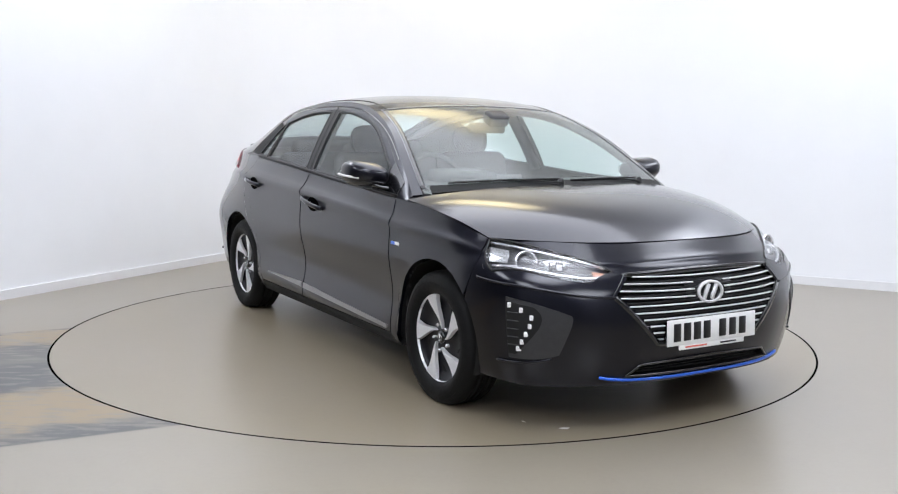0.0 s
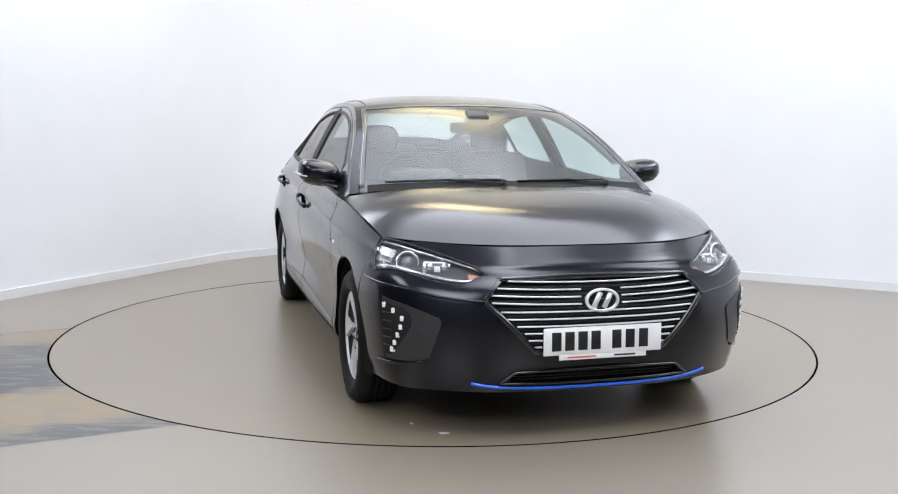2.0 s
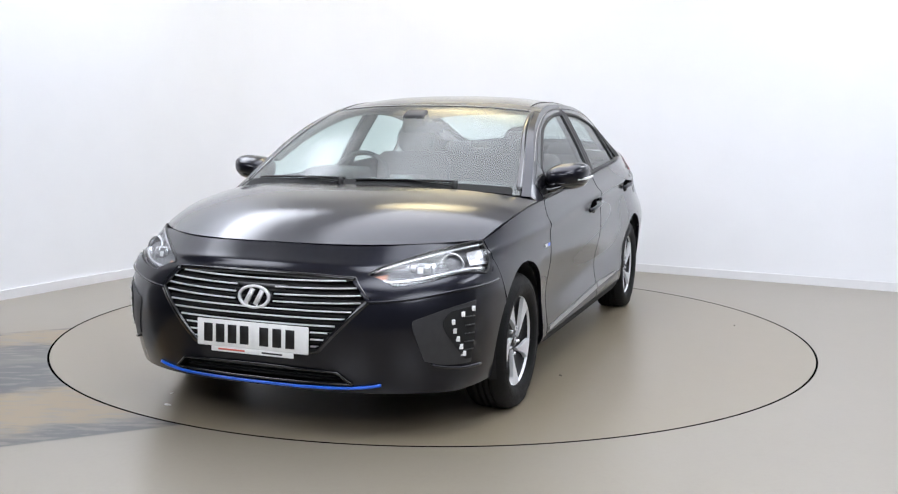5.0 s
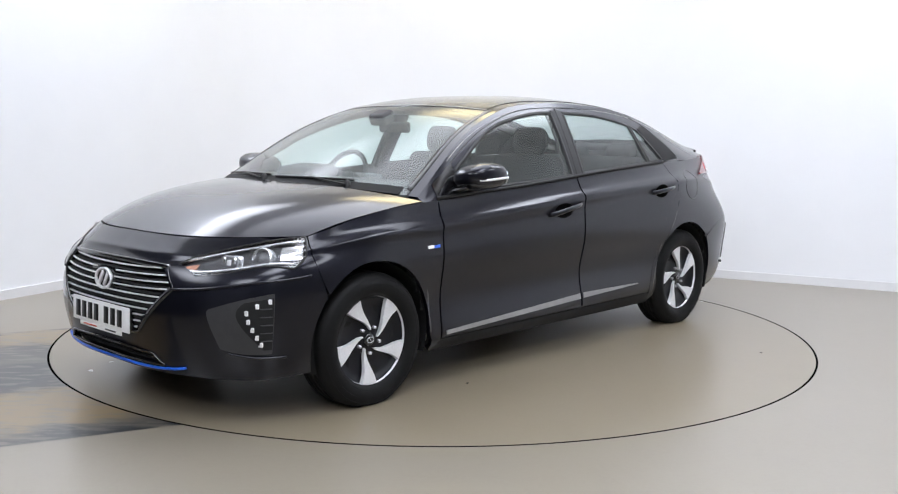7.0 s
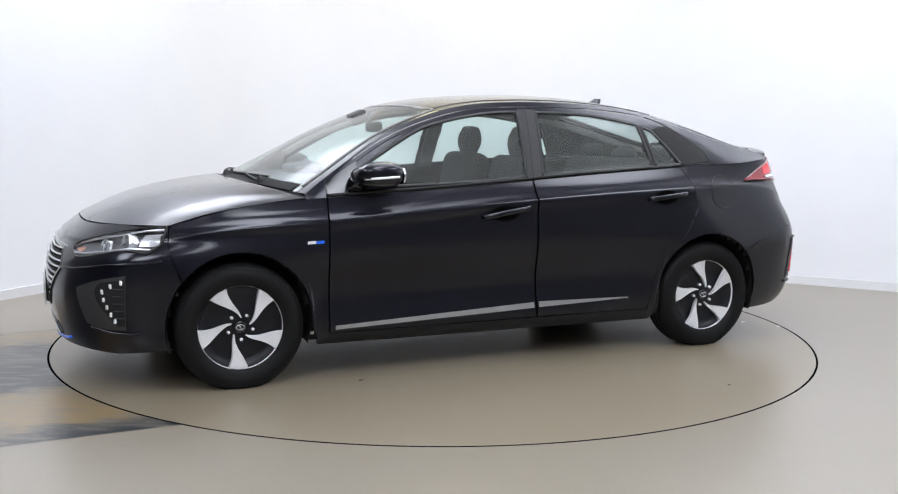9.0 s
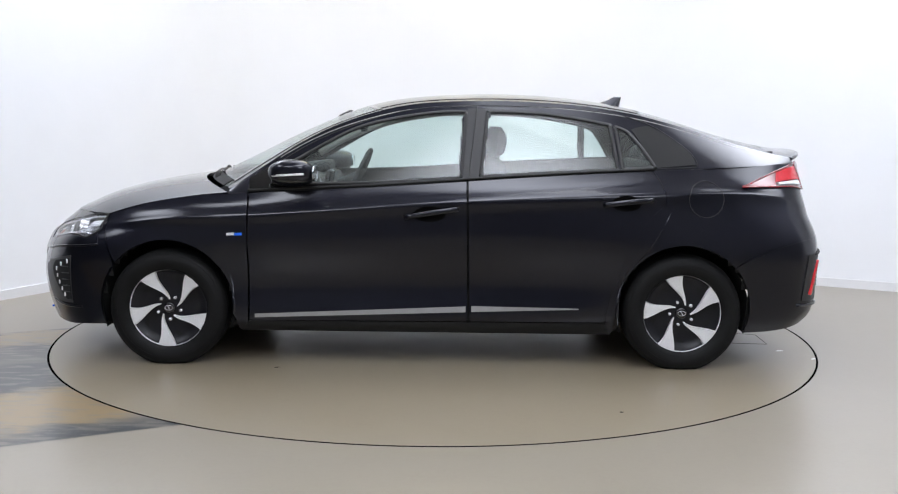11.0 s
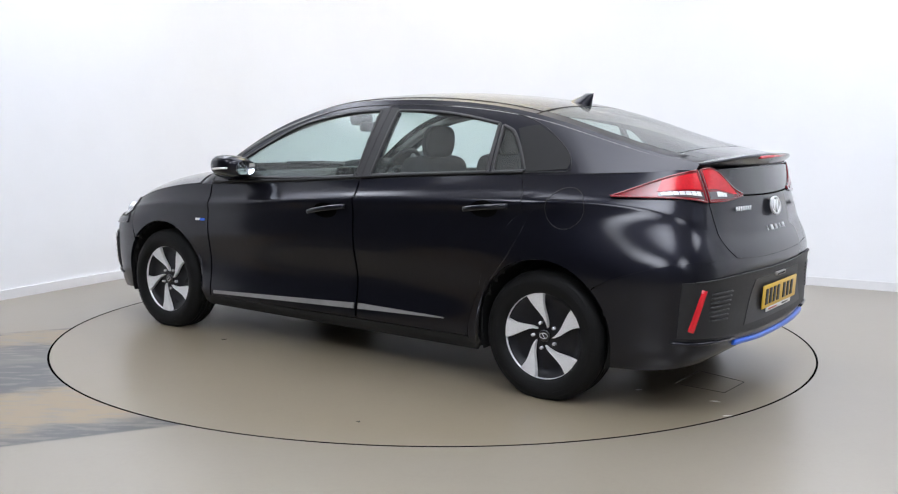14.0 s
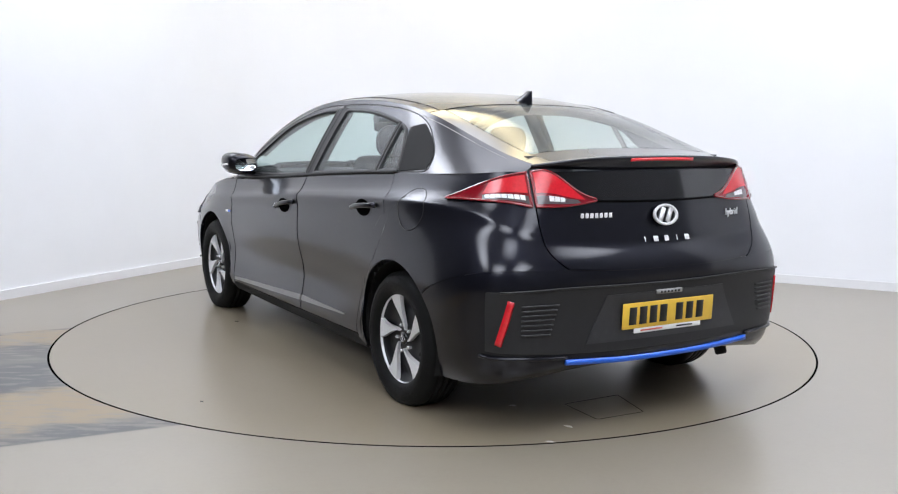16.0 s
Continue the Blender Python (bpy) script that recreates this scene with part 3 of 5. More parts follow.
edge_r = curve([(-.945, .250), (-.985, .42), (-1.055, .53), (-1.150, .64), (-1.225, .77), (-1.250, .90), (-1.215, 1.01), (-1.185, 1.046)], 40)
door_r = coons(BODY.side(curve([(-.236, .250), (-.945, .250)], 32)), BODY.side(curve([(-.222, .987), (-.7, 1.020), (-1.185, 1.046)], 32)),
               BODY.side(curve([(-.236, .250), (-.222, .987)], 40)), BODY.side(edge_r))
RDOORS = both("rear_door", shell(BODY, door_r), PAINT)
# front wing
wing_top = curve([(1.672, .795), (1.52, .842), (1.36, .875), (1.19, .901), (.93, .917)], 40)
wing_low = np.concatenate([np.array(arch(1.36, 40, 186, 32)), [(.992, .245), (.988, .215), (.985, .19)], curve([(.96, .19), (.93, .19)], 5)])
wing = coons(BODY.side(wing_low), BODY.side(wing_top), BODY.side(curve([tuple(wing_low[0]), (1.665, .62), (1.685, .71), (1.672, .795)], 30)), BODY.side(curve([(.93, .19), (.93, .917)], 30)))
both("front_wing", shell(BODY, wing, depth=0.02), PAINT)
# sill below the doors
sill = coons(BODY.side(curve([(.98, .182), (-.99, .178)], 40)), BODY.side(curve([(.93, .244), (-.945, .248)], 40)), BODY.side(curve([(.98, .182), (.93, .244)], 5)), BODY.side(curve([(-.99, .178), (-.945, .248)], 5)))
both("sill", shell(BODY, sill, depth=0.05), INNER)
# rear quarter
q_low = np.concatenate([curve([(-.95, .185), (-.985, .19)], 3), np.array([(-1.36 + .352 * math.cos(a), .315 + .352 * math.sin(a)) for a in np.radians(np.linspace(-15, 138.1, 30))])])
SEAM = BODY.inv(curve([(-1.612, .90, .550), (-1.70, .885, .60), (-1.86, .865, .655), (-2.02, .79, .690), (-2.12, .68, .703), (-2.185, .52, .708)], 60))
uv_low = np.concatenate([BODY.side(q_low), curve(SEAM, 30)[1:]])
uv_top = BODY.inv(curve([(-1.185, .81, 1.046), (-1.45, .784, 1.060), (-1.75, .73, 1.075), (-1.99, .615, 1.091)], len(uv_low)))
uv_l = BODY.side(curve([(-.95, .185)] + [tuple(p) for p in edge_r[2:]], 40))
uv_r = BODY.inv(curve([(-2.185, .52, .708), (-2.12, .60, .80), (-2.055, .617, .95), (-1.99, .615, 1.091)], 40))
quarter = coons(uv_low, uv_top, uv_l, uv_r)
both("rear_quarter", shell(BODY, quarter, gap=0.0006, depth=0.012), PAINT)

# headlamp, grille and bumper outlines
HL_TOP = BODY.inv(curve([(2.10, .465, .700), (1.99, .57, .745), (1.86, .68, .775), (1.685, .80, .791)], 20))
HL_LOW = BODY.inv(curve([(2.10, .465, .690), (2.078, .56, .637), (1.95, .70, .640), (1.775, .82, .652)], 20))
HL_END = BODY.inv(curve([(1.775, .82, .652), (1.715, .828, .70), (1.685, .80, .791)], 12))
HL_IN = BODY.inv(curve([(2.10, .465, .690), (2.10, .465, .700)], 12))
hl_ring = np.concatenate([HL_LOW, HL_END, HL_TOP[::-1]])
GR_T = BODYF.face(curve([(-.415, .668), (-.2, .676), (0, .678), (.2, .676), (.415, .668)], 40), 2.2)
GR_B = BODYF.face(curve([(-.285, .375), (0, .366), (.285, .375)], 40), 2.2)
GR_R = BODYF.face(curve([(.285, .375), (.485, .585), (.415, .668)], 30, False), 2.2)
GR_L = BODYF.face(curve([(-.285, .375), (-.485, .585), (-.415, .668)], 30, False), 2.2)
gr_ring = np.concatenate([GR_B, GR_R, GR_T[::-1], GR_L[::-1]])
IN_T = BODYF.face(curve([(-.36, .290), (0, .300), (.36, .290)], 40), 2.2)
IN_B = BODYF.face(curve([(-.42, .243), (0, .238), (.42, .243)], 40), 2.2)
in_ring = np.concatenate([IN_B, IN_T[::-1]])
e_r = BODYF.side(np.concatenate([arch(1.36, -18, 38, 20), curve([(1.665, .62), (1.685, .71), (1.676, .794)], 12)]))
e_l = e_r * (-1, 1)
b_b = np.stack([np.linspace(e_l[0, 0], e_r[0, 0], 150), np.full(150, 0.0)], 1)
b_b[:, 1] = np.interp(np.abs(b_b[:, 0]), (0, 3.5, e_r[0, 0]), (0, 0, e_r[0, 1]))
b_t = np.stack([np.linspace(e_l[-1, 0], e_r[-1, 0], 150), np.full(150, 7.0)], 1)
bumper_uv = coons(b_b, b_t, curve(e_l, 70), curve(e_r, 70))
holes = [hl_ring, hl_ring * (-1, 1), gr_ring, in_ring]
fbumper = part("front_bumper", shell(BODYF, bumper_uv, depth=0.03, holes=holes), PAINT, car)

# bonnet and cabin
part("bonnet", shell(HOOD, rect(0, 4, -1, 1, 60, 90).transpose(1, 0, 2), gap=0.003, depth=0.012), PAINT, car)
roof = part("roof", shell(TOP, rect(4.12, 8.06, -1, 1, 60, 70)), PAINT, car)
part("windscreen", shell(TOP, rect(0.0, 4.1, -.945, .945, 40, 40), depth=0.004), SCREEN, car, "green-tinted windscreen").visible_shadow = False
part("rear_window", shell(TOP, rect(8.1, 10.35, -.86, .86, 40, 40), depth=0.004), PRIVACY, car, "sloping tinted rear window").visible_shadow = False
both("a_pillar", shell(TOP, rect(0, 4.1, .95, 1, 50, 5), gap=0, depth=0.01), PAINT)
both("c_pillar", shell(TOP, rect(8.08, 11, .865, 1, 40, 6), gap=0, depth=0.01), PAINT)
part("tailgate_top", shell(TOP, rect(10.37, 11, -.863, .863, 10, 50), gap=0.001, depth=0.01), PAINT, car)

W1 = [curve([(.74, .962), (.25, .975), (-.185, 1.003)], 30), curve([(.74, 1.055), (.62, 1.125), (.46, 1.215), (.28, 1.285), (.0, 1.337), (-.21, 1.350)], 30), curve([(.74, .962), (.74, 1.055)], 20), curve([(-.185, 1.003), (-.21, 1.350)], 20)]
W2 = [curve([(-.285, 1.010), (-.65, 1.032), (-1.005, 1.052)], 30), curve([(-.325, 1.350), (-.65, 1.338), (-.98, 1.285)], 30), curve([(-.285, 1.010), (-.325, 1.350)], 20), curve([(-1.005, 1.052), (-.98, 1.285)], 20)]
W3 = [curve([(-1.030, 1.054), (-1.205, 1.064)], 14), curve([(-1.005, 1.277), (-1.06, 1.255), (-1.085, 1.235)], 14), curve([(-1.030, 1.054), (-1.005, 1.277)], 20), curve([(-1.205, 1.064), (-1.14, 1.165), (-1.085, 1.235)], 20)]
windows = []
for nm, W in (("front_side_window", W1), ("rear_side_window", W2), ("fixed_side_window", W3)):
    B4 = [FLANK.side(c) for c in W]
    ring = np.concatenate([B4[0], B4[3], B4[1][::-1], B4[2][::-1]])
    windows.append(ring)
    for g in both(nm, shell(FLANK, coons(*B4), off=-0.004, gap=0, depth=0.004), GLASS):
        g.visible_shadow = False
    path = FLANK.at(ring, 0.001)
    both("window_seal", sweep(path, bar_profile(0.006, 0.018), closed=True, up=FLANK.normal(ring)[:, [1, 2, 0]] * 0 + (0, 0.001, 0) + np.cross(FLANK.normal(ring), np.roll(path, -1, 0) - np.roll(path, 1, 0))), SEAL)
both("cabin_side", shell(FLANK, rect(0, 11, 0, 1, 240, 50), gap=0, depth=0, holes=windows), PAINT)

# tailgate
TG = [BODYR.face(curve([(.515, .712), (.3, .697), (0, .693), (-.3, .697), (-.515, .712)], 60), -2.2),
      BODYR.inv(curve([(-1.99, .611, 1.09), (-2.06, .44, 1.097), (-2.085, 0, 1.10), (-2.06, -.44, 1.097), (-1.99, -.611, 1.09)], 60)),
      BODYR.inv(curve([(-2.185, .516, .712), (-2.12, .596, .80), (-2.055, .613, .95), (-1.99, .611, 1.09)], 40)),
      BODYR.inv(curve([(-2.185, -.516, .712), (-2.12, -.596, .80), (-2.055, -.613, .95), (-1.99, -.611, 1.09)], 40))]
tailgate = part("tailgate", shell(BODYR, coons(*TG)), PAINT, car)
# rear bumper
e1 = BODYR.inv([(-1.36 - .352 * math.cos(a), .87, .315 + .352 * math.sin(a)) for a in np.radians(np.linspace(-20, 41.9, 30))], (1, .02, 1))
e2 = np.stack([30 - e1[:, 0], e1[:, 1]], 1)
bt = np.concatenate([curve(SEAM, 50), BODYR.inv(curve([(-2.185, .52, .708), (-2.225, .25, .692), (-2.23, 0, .689)], 26))[1:]])
bt = np.concatenate([bt, (bt[::-1] * (-1, 1) + (30, 0))[1:]])
bb = np.stack([np.linspace(e1[0, 0], e2[0, 0], len(bt)), np.zeros(len(bt))], 1)
part("rear_bumper", shell(BODYR, coons(bb, bt, e1, e2), gap=0.0006, depth=0.012), PAINT, car)

# inner shell, floor pan and wheel houses
arch_rings = []
for cx in (1.36, -1.36):
    arch_rings.append(BODY.side([(cx + .375 * math.cos(a), max(.178, .315 + .375 * math.sin(a))) for a in np.linspace(-.4, math.pi + .4, 40)]))
    arch_rings[-1] = np.concatenate([arch_rings[-1], [(arch_rings[-1][-1, 0], -.5), (arch_rings[-1][0, 0], -.5)]])
both("inner_shell", shell(BODY, rect(0, 15, 0, 6.9, 170, 60), off=-0.032, gap=0, depth=0, holes=arch_rings), INNER)
part("floor_pan", bevel_box(3.7, 1.30, .10, .03, m=pose(.0, 0, .25)), INNER, car)
part("engine_bulkhead", bevel_box(.06, 1.5, .55, .02, m=pose(1.0, 0, .55)), INNER, car)
for cx in (1.36, -1.36):
    t = np.linspace(-.35, math.pi + .35, 40)
    arc3 = [[(cx + r * math.cos(a), y, .315 + r * math.sin(a)) for a in t] for r, y in ((.345, .875), (.36, .80), (.36, .55), (.02, .52))]
    v = [p for row in arc3 for p in row]
    f = [(i * 40 + j, i * 40 + j + 1, (i + 1) * 40 + j + 1, (i + 1) * 40 + j) for i in range(3) for j in range(39)]
    both("wheel_house", (v, f), INNER)


# wheels
def wheel(m, spin):
    e = new("wheel")
    e.parent, e.matrix_basis = car, m
    w, R, hand = 0.0975, 0.313, 1
    prof = [(.205, -.085), (.222, -.098), (.255, -w - .005), (.283, -w + .001), (R - .016, -w + .012), (R - .004, -w + .028), (R, -.048), (R, -.034), (R - .007, -.033), (R - .007, -.027), (R, -.026), (R, -.004), (R - .007, -.003), (R - .007, .003), (R, .004), (R, .026), (R - .007, .027), (R - .007, .033), (R, .034), (R, .048), (R - .004, w - .028), (R - .016, w - .012), (.283, w - .001), (.255, w + .005), (.236, w + .002), (.222, w - .004), (.214, w - .010), (.205, w - .02)]
    v, f = lathe(prof, 96)
    flat = .001 - m.translation.z
    part("tyre", ([(x, y + (.006 if y > 0 else -.006) * (z < flat + .03), max(z, flat)) for x, y, z in v], f), RUBBER, e, "black tyre, slightly flattened where it stands")
    sw = [lathe([(r, w + d), (r + .0012, w + d + .0014), (r + .0024, w + d)], 72) for r, d in ((.226, -.0025), (.262, .0035), (.286, -.001))]
    part("sidewall_rib", join(*sw), RUBBER, e)
    part("rim_barrel", lathe([(.204, -.08), (.19, -.06), (.175, 0), (.185, .045), (.202, .07), (.2045, .078)], 64), DARKWHEEL, e)
    part("rim_edge", lathe([(.1975, .066), (.2, .0775), (.2045, .0805), (.2085, .080), (.2095, .074), (.2085, .066)], 96), ALLOY, e, "bright machined rim edge")
    part("wheel_disc", lathe([(.0, .052), (.06, .052), (.085, .046), (.15, .044), (.198, .060), (.199, .066)], 64), DARKWHEEL, e, "dark painted wheel face")
    for k in range(5):
        a0 = radians(103.5 + spin + 72 * k)
        rows = []
        for s in np.linspace(0, 1, 14):
            r = .199 - s * (.199 - .045)
            mid = a0 - radians(37) * s ** 2.6
            half = radians(13.2) * (1 - s) ** .62 + .0022 / r
            z = .0775 - .011 * s ** 1.2
            row = []
            for q in (-1, -.92, 0, .92, 1):
                a = mid + half * q
                row.append((r * math.cos(a) * -hand, z - (.018 if abs(q) == 1 else 0.0), r * math.sin(a)))
            rows.append(row)
        v = [p for row in rows for p in row]
        f = [(i * 5 + j, (i + 1) * 5 + j, (i + 1) * 5 + j + 1, i * 5 + j + 1) for i in range(13) for j in range(4)]
        if hand > 0:
            f = [q[::-1] for q in f]
        part("spoke", (v, f), ALLOY, e, "machined silver blade spoke", smooth=False)
        # dark pocket behind each blade, with its raised lip
        b0 = a0 - radians(46)
        slot = [((.165 - .035 * s) * math.cos(b0 + q * .10 - s * .15) * -hand, .0465, (.165 - .035 * s) * math.sin(b0 + q * .10 - s * .15)) for s, q in ((0, -1), (0, 1), (1, .6), (1, -.6))]
        part("wheel_slot", (slot, [(0, 1, 2, 3) if hand < 0 else (3, 2, 1, 0)]), INNER, e, smooth=False)
        an = radians(112 + spin + 72 * k)
        nut = lathe([(0, .068), (.0065, .068), (.0085, .064), (.0085, .05)], 10)
        part("wheel_nut", moved(nut, Matrix.Translation((.061 * math.cos(an) * -hand, 0, .061 * math.sin(an)))), CHROME, e)
    part("hub_cap", lathe([(0, .0665), (.024, .0655), (.029, .062), (.030, .05)], 32), GLOSS, e)
    el = [(.020 * math.cos(a), .0675, .0125 * math.sin(a)) for a in np.linspace(0, 2 * math.pi, 28)[:-1]]
    part("badge", join(sweep(el, disc_profile(.0016, 6), closed=True, up=(0, 1, 0)), sweep([(-.006, .0675, -.009), (.006, .0675, .009)], bar_profile(.003, .0022), up=(0, 1, 0))), CHROME, e)
    for piece in e.children:
        if not piece.name.startswith(("tyre", "sidewall")):
            piece.data.transform(Matrix.Diagonal((1.025, 1, 1.025, 1)))
    return e


for sx, sy, spin in ((1.35, 1, 18.5), (-1.35, 1, 0), (1.35, -1, 4.5), (-1.35, -1, 40)):
    wheel(pose(sx * 1.0075, .790 * sy, .299, 0, 0, 0 if sy > 0 else 180), spin)


def overlay(name, skin, b, t, l, r, material, off=0.004, depth=0.006, parent=car, label="", sides=2, gap=0.0):
    d = shell(skin, coons(b, t, l, r), off=off, gap=gap, depth=depth)
    if sides == 1:
        return part(name, d, material, parent, label)
    return both(name, d, material, parent, label)


def quad(inv, p00, p10, p01, p11, n=14, m=10, mids=()):
    """Four borders between corners: bottom left, bottom right, top left, top right."""
    return inv(curve([p00, p10], n)), inv(curve([p01, p11], n)), inv(curve([p00, p01], m)), inv(curve([p10, p11], m))


# side trim
def strip_pair(parent_pair, x0, x1, za, zb, ta, tb, nm):
    d = shell(BODY, coons(*quad(BODY.side, (x0, za), (x1, zb), (x0, za + ta), (x1, zb + tb), 30, 4)), off=0.007, gap=0, depth=0.01)
    return [part(nm, dd, SATIN, pr, "satin silver lower door strip") for dd, pr in zip((d, mirrored(d)), parent_pair)]


strip_pair(DOORS, .895, -.215, .262, .300, .018, .030, "door_strip")
strip_pair(RDOORS, -.245, -.81, .302, .320, .030, .006, "door_strip")
for pair, x0, x1, z0, z1 in ((DOORS, .105, -.172, .800, .846), (RDOORS, -.925, -1.180, .874, .902)):
    L = x0 - x1
    for s, pr in zip((1, -1), pair):
        c = BODY.at(BODY.side([((x0 + x1) / 2 + .01, (z0 + z1) / 2 - .006)]))[0]
        # no hollow here: a flat black oval paints the finger cup's shade
        cup = [(BODY.at(BODY.side([(c[0] + L * .30 * math.cos(a) * r, c[2] + .041 * math.sin(a) * r)]), 0.0025)[0]) for r in (1, .55) for a in np.linspace(0, 2 * math.pi, 25)[:-1]]
        cup.append(BODY.at(BODY.side([(c[0], c[2])]), 0.0025)[0])
        f = [(i, (i + 1) % 24, 24 + (i + 1) % 24, 24 + i) for i in range(24)] + [(24 + i, 24 + (i + 1) % 24, 48) for i in range(24)]
        d = (cup, f)
        part("cup_shade", d if s > 0 else mirrored(d), GAP, pr, "flat black patch painted in for the shade of the finger cup")
        xs = np.linspace(x0, x1, 18)
        base = BODY.at(BODY.side([(x, z0 + (z1 - z0) * i / 17 + .004 * math.sin(math.pi * i / 17)) for i, x in enumerate(xs)]))
        base[:, 1] += .006 + .030 * np.sin(np.pi * np.linspace(0, 1, 18)) ** .5
        prof = [(.008 * math.cos(a), .013 * math.sin(a)) for a in np.linspace(0, 2 * math.pi, 11)[:-1]]
        d = sweep(base, prof)
        part("door_handle", d if s > 0 else mirrored(d), PAINT, pr)
# fuel flap on the left rear wing
ring = [(-1.462 + .093 * math.cos(a), .905 + .093 * math.sin(a)) for a in np.linspace(0, 2 * math.pi, 49)[:-1]]
part("fuel_flap_gap", sweep(BODY.at(BODY.side(ring), .0002), disc_profile(.0022, 6), closed=True, up=(0, 1, 0)), SEAL, car, "thin round shut line of the fuel flap")
for s in (1, -1):
    for x0, x1, m_ in ((1.036, .996, PLATEW), (.995, .955, BLUE)):
        d = shell(BODY, coons(*quad(BODY.side, (x0, .694), (x1, .696), (x0, .708), (x1, .710), 4, 3)), off=.004, gap=0, depth=.004)
        part("wing_badge", d if s > 0 else mirrored(d), m_, car, "small silver and blue badge on the wing")

# cabin side trim
overlay("mirror_sail", FLANK, FLANK.side(curve([(.93, .925), (.755, .935)], 12)), FLANK.side(curve([(.925, .99), (.84, 1.04), (.755, 1.09)], 12)), FLANK.side(curve([(.93, .925), (.925, .99)], 8)), FLANK.side(curve([(.755, .935), (.755, 1.09)], 8)), GLOSS, off=.003, depth=.004)
overlay("b_pillar", FLANK, FLANK.side(curve([(-.190, .995), (-.281, 1.0)], 8)), FLANK.side(curve([(-.217, 1.365), (-.318, 1.365)], 8)), FLANK.side(curve([(-.190, .995), (-.217, 1.365)], 24)), FLANK.side(curve([(-.281, 1.0), (-.318, 1.365)], 24)), PLASTIC, off=.003, depth=.004)
overlay("quarter_trim", FLANK, FLANK.side(curve([(-1.212, 1.062), (-1.32, 1.070), (-1.418, 1.078)], 14)), FLANK.side(curve([(-1.092, 1.262), (-1.14, 1.275), (-1.19, 1.281)], 14)), FLANK.side(curve([(-1.212, 1.062), (-1.15, 1.165), (-1.092, 1.262)], 14)), FLANK.side(curve([(-1.418, 1.078), (-1.40, 1.140), (-1.30, 1.220), (-1.19, 1.281)], 14)), INNER, off=.003, depth=.004)
edge = FLANK.side(curve([(-1.18, 1.05), (-1.25, 1.06), (-1.40, 1.066), (-1.432, 1.085), (-1.40, 1.145), (-1.30, 1.225), (-1.20, 1.285), (-1.05, 1.335), (-.8, 1.368), (-.4, 1.382), (0, 1.368), (.26, 1.315), (.46, 1.245), (.64, 1.158), (.80, 1.055), (.925, .955)], 120))
both("door_frame_gap", sweep(FLANK.at(edge, 0.0), disc_profile(.0028, 6), up=(0, 1, 0)), SEAL)
for xa in (((-.222, .985), (-.268, 1.378)), ((.924, .917), (.925, .955))):
    both("door_gap", sweep(FLANK.at(FLANK.side(curve(list(xa), 20)), .003), disc_profile(.0024, 6), up=(0, 1, 0)), SEAL)
belt = FLANK.side(curve([(.93, .926), (.64, .942), (.2, .966), (-.3, 1.003), (-.8, 1.035), (-1.2, 1.056)], 80))
both("belt_moulding", sweep(FLANK.at(belt, .004), bar_profile(.008, .014), up=(0, 0, 1)), SEAL)

# door mirrors
def mirror_side(s):
    e = new("door_mirror")
    e.parent = car
    def blob(cx, cy, cz, ax, ay, az, k):
        v, n, m = [], 28, 16
        for i in range(m + 1):
            b = -math.pi / 2 + math.pi * i / m
            for j in range(n):
                a = 2 * math.pi * j / n
                sg = lambda q, p: math.copysign(abs(q) ** p, q)
                x, y, z = sg(math.cos(b), k) * sg(math.cos(a), k), sg(math.cos(b), k) * sg(math.sin(a), k), sg(math.sin(b), k)
                if x > 0:
                    z *= 1 - .35 * x ** 2
                    y -= .25 * x * x
                v.append((cx + ax * x, cy + ay * y, cz + az * z + (.012 if y > 0 else -.010) * abs(y)))
        f = [(i * n + j, i * n + (j + 1) % n, (i + 1) * n + (j + 1) % n, (i + 1) * n + j) for i in range(m) for j in range(n)]
        return v, f
    def put(nm, d, mt, lb=""):
        return part(nm, d if s > 0 else mirrored(d), mt, e, lb)
    put("housing", blob(.69, .927, 1.026, .122, .104, .066, .70), PAINT)
    put("lower_cover", blob(.69, .922, .988, .108, .094, .034, .75), GLOSS)
    put("stalk", sweep(curve([(.78, .80, .945), (.77, .85, .958), (.745, .90, .978)], 10), [(.05 * math.cos(a), .016 * math.sin(a)) for a in np.linspace(0, 2 * math.pi, 13)[:-1]]), GLOSS)
    arcp = curve([(.775, .992, 1.012), (.735, 1.020, 1.016), (.69, 1.030, 1.019), (.61, 1.030, 1.024)], 16)
    put("indicator_strip", sweep(arcp, bar_profile(.012, .011)), WHITELENS, "slim clear indicator strip")
    rim = [(math.copysign(abs(math.cos(a)) ** .7, math.cos(a)) * .066, math.copysign(abs(math.sin(a)) ** .7, math.sin(a)) * .040) for a in np.linspace(0, 2 * math.pi, 33)[:-1]]
    put("mirror_glass", ([(x, .927 + a, 1.024 + b) for x in (.5625, .572) for a, b in rim], [tuple(range(32))] + [(i, (i + 1) % 32, 32 + (i + 1) % 32, 32 + i) for i in range(32)]), MIRROR, "mirror glass")
    return e


mirror_side(1), mirror_side(-1)


# ---- front face ----
def front_face(y, z, off=0.0):
    return BODYF.at(BODYF.face([(y, z)], 2.2), off)[0]


grille = part("grille_back", shell(BODYF, coons(GR_B, GR_T, curve(GR_L, 30, False), curve(GR_R, 30, False)), off=-.028, gap=0, depth=0), INNER, car)
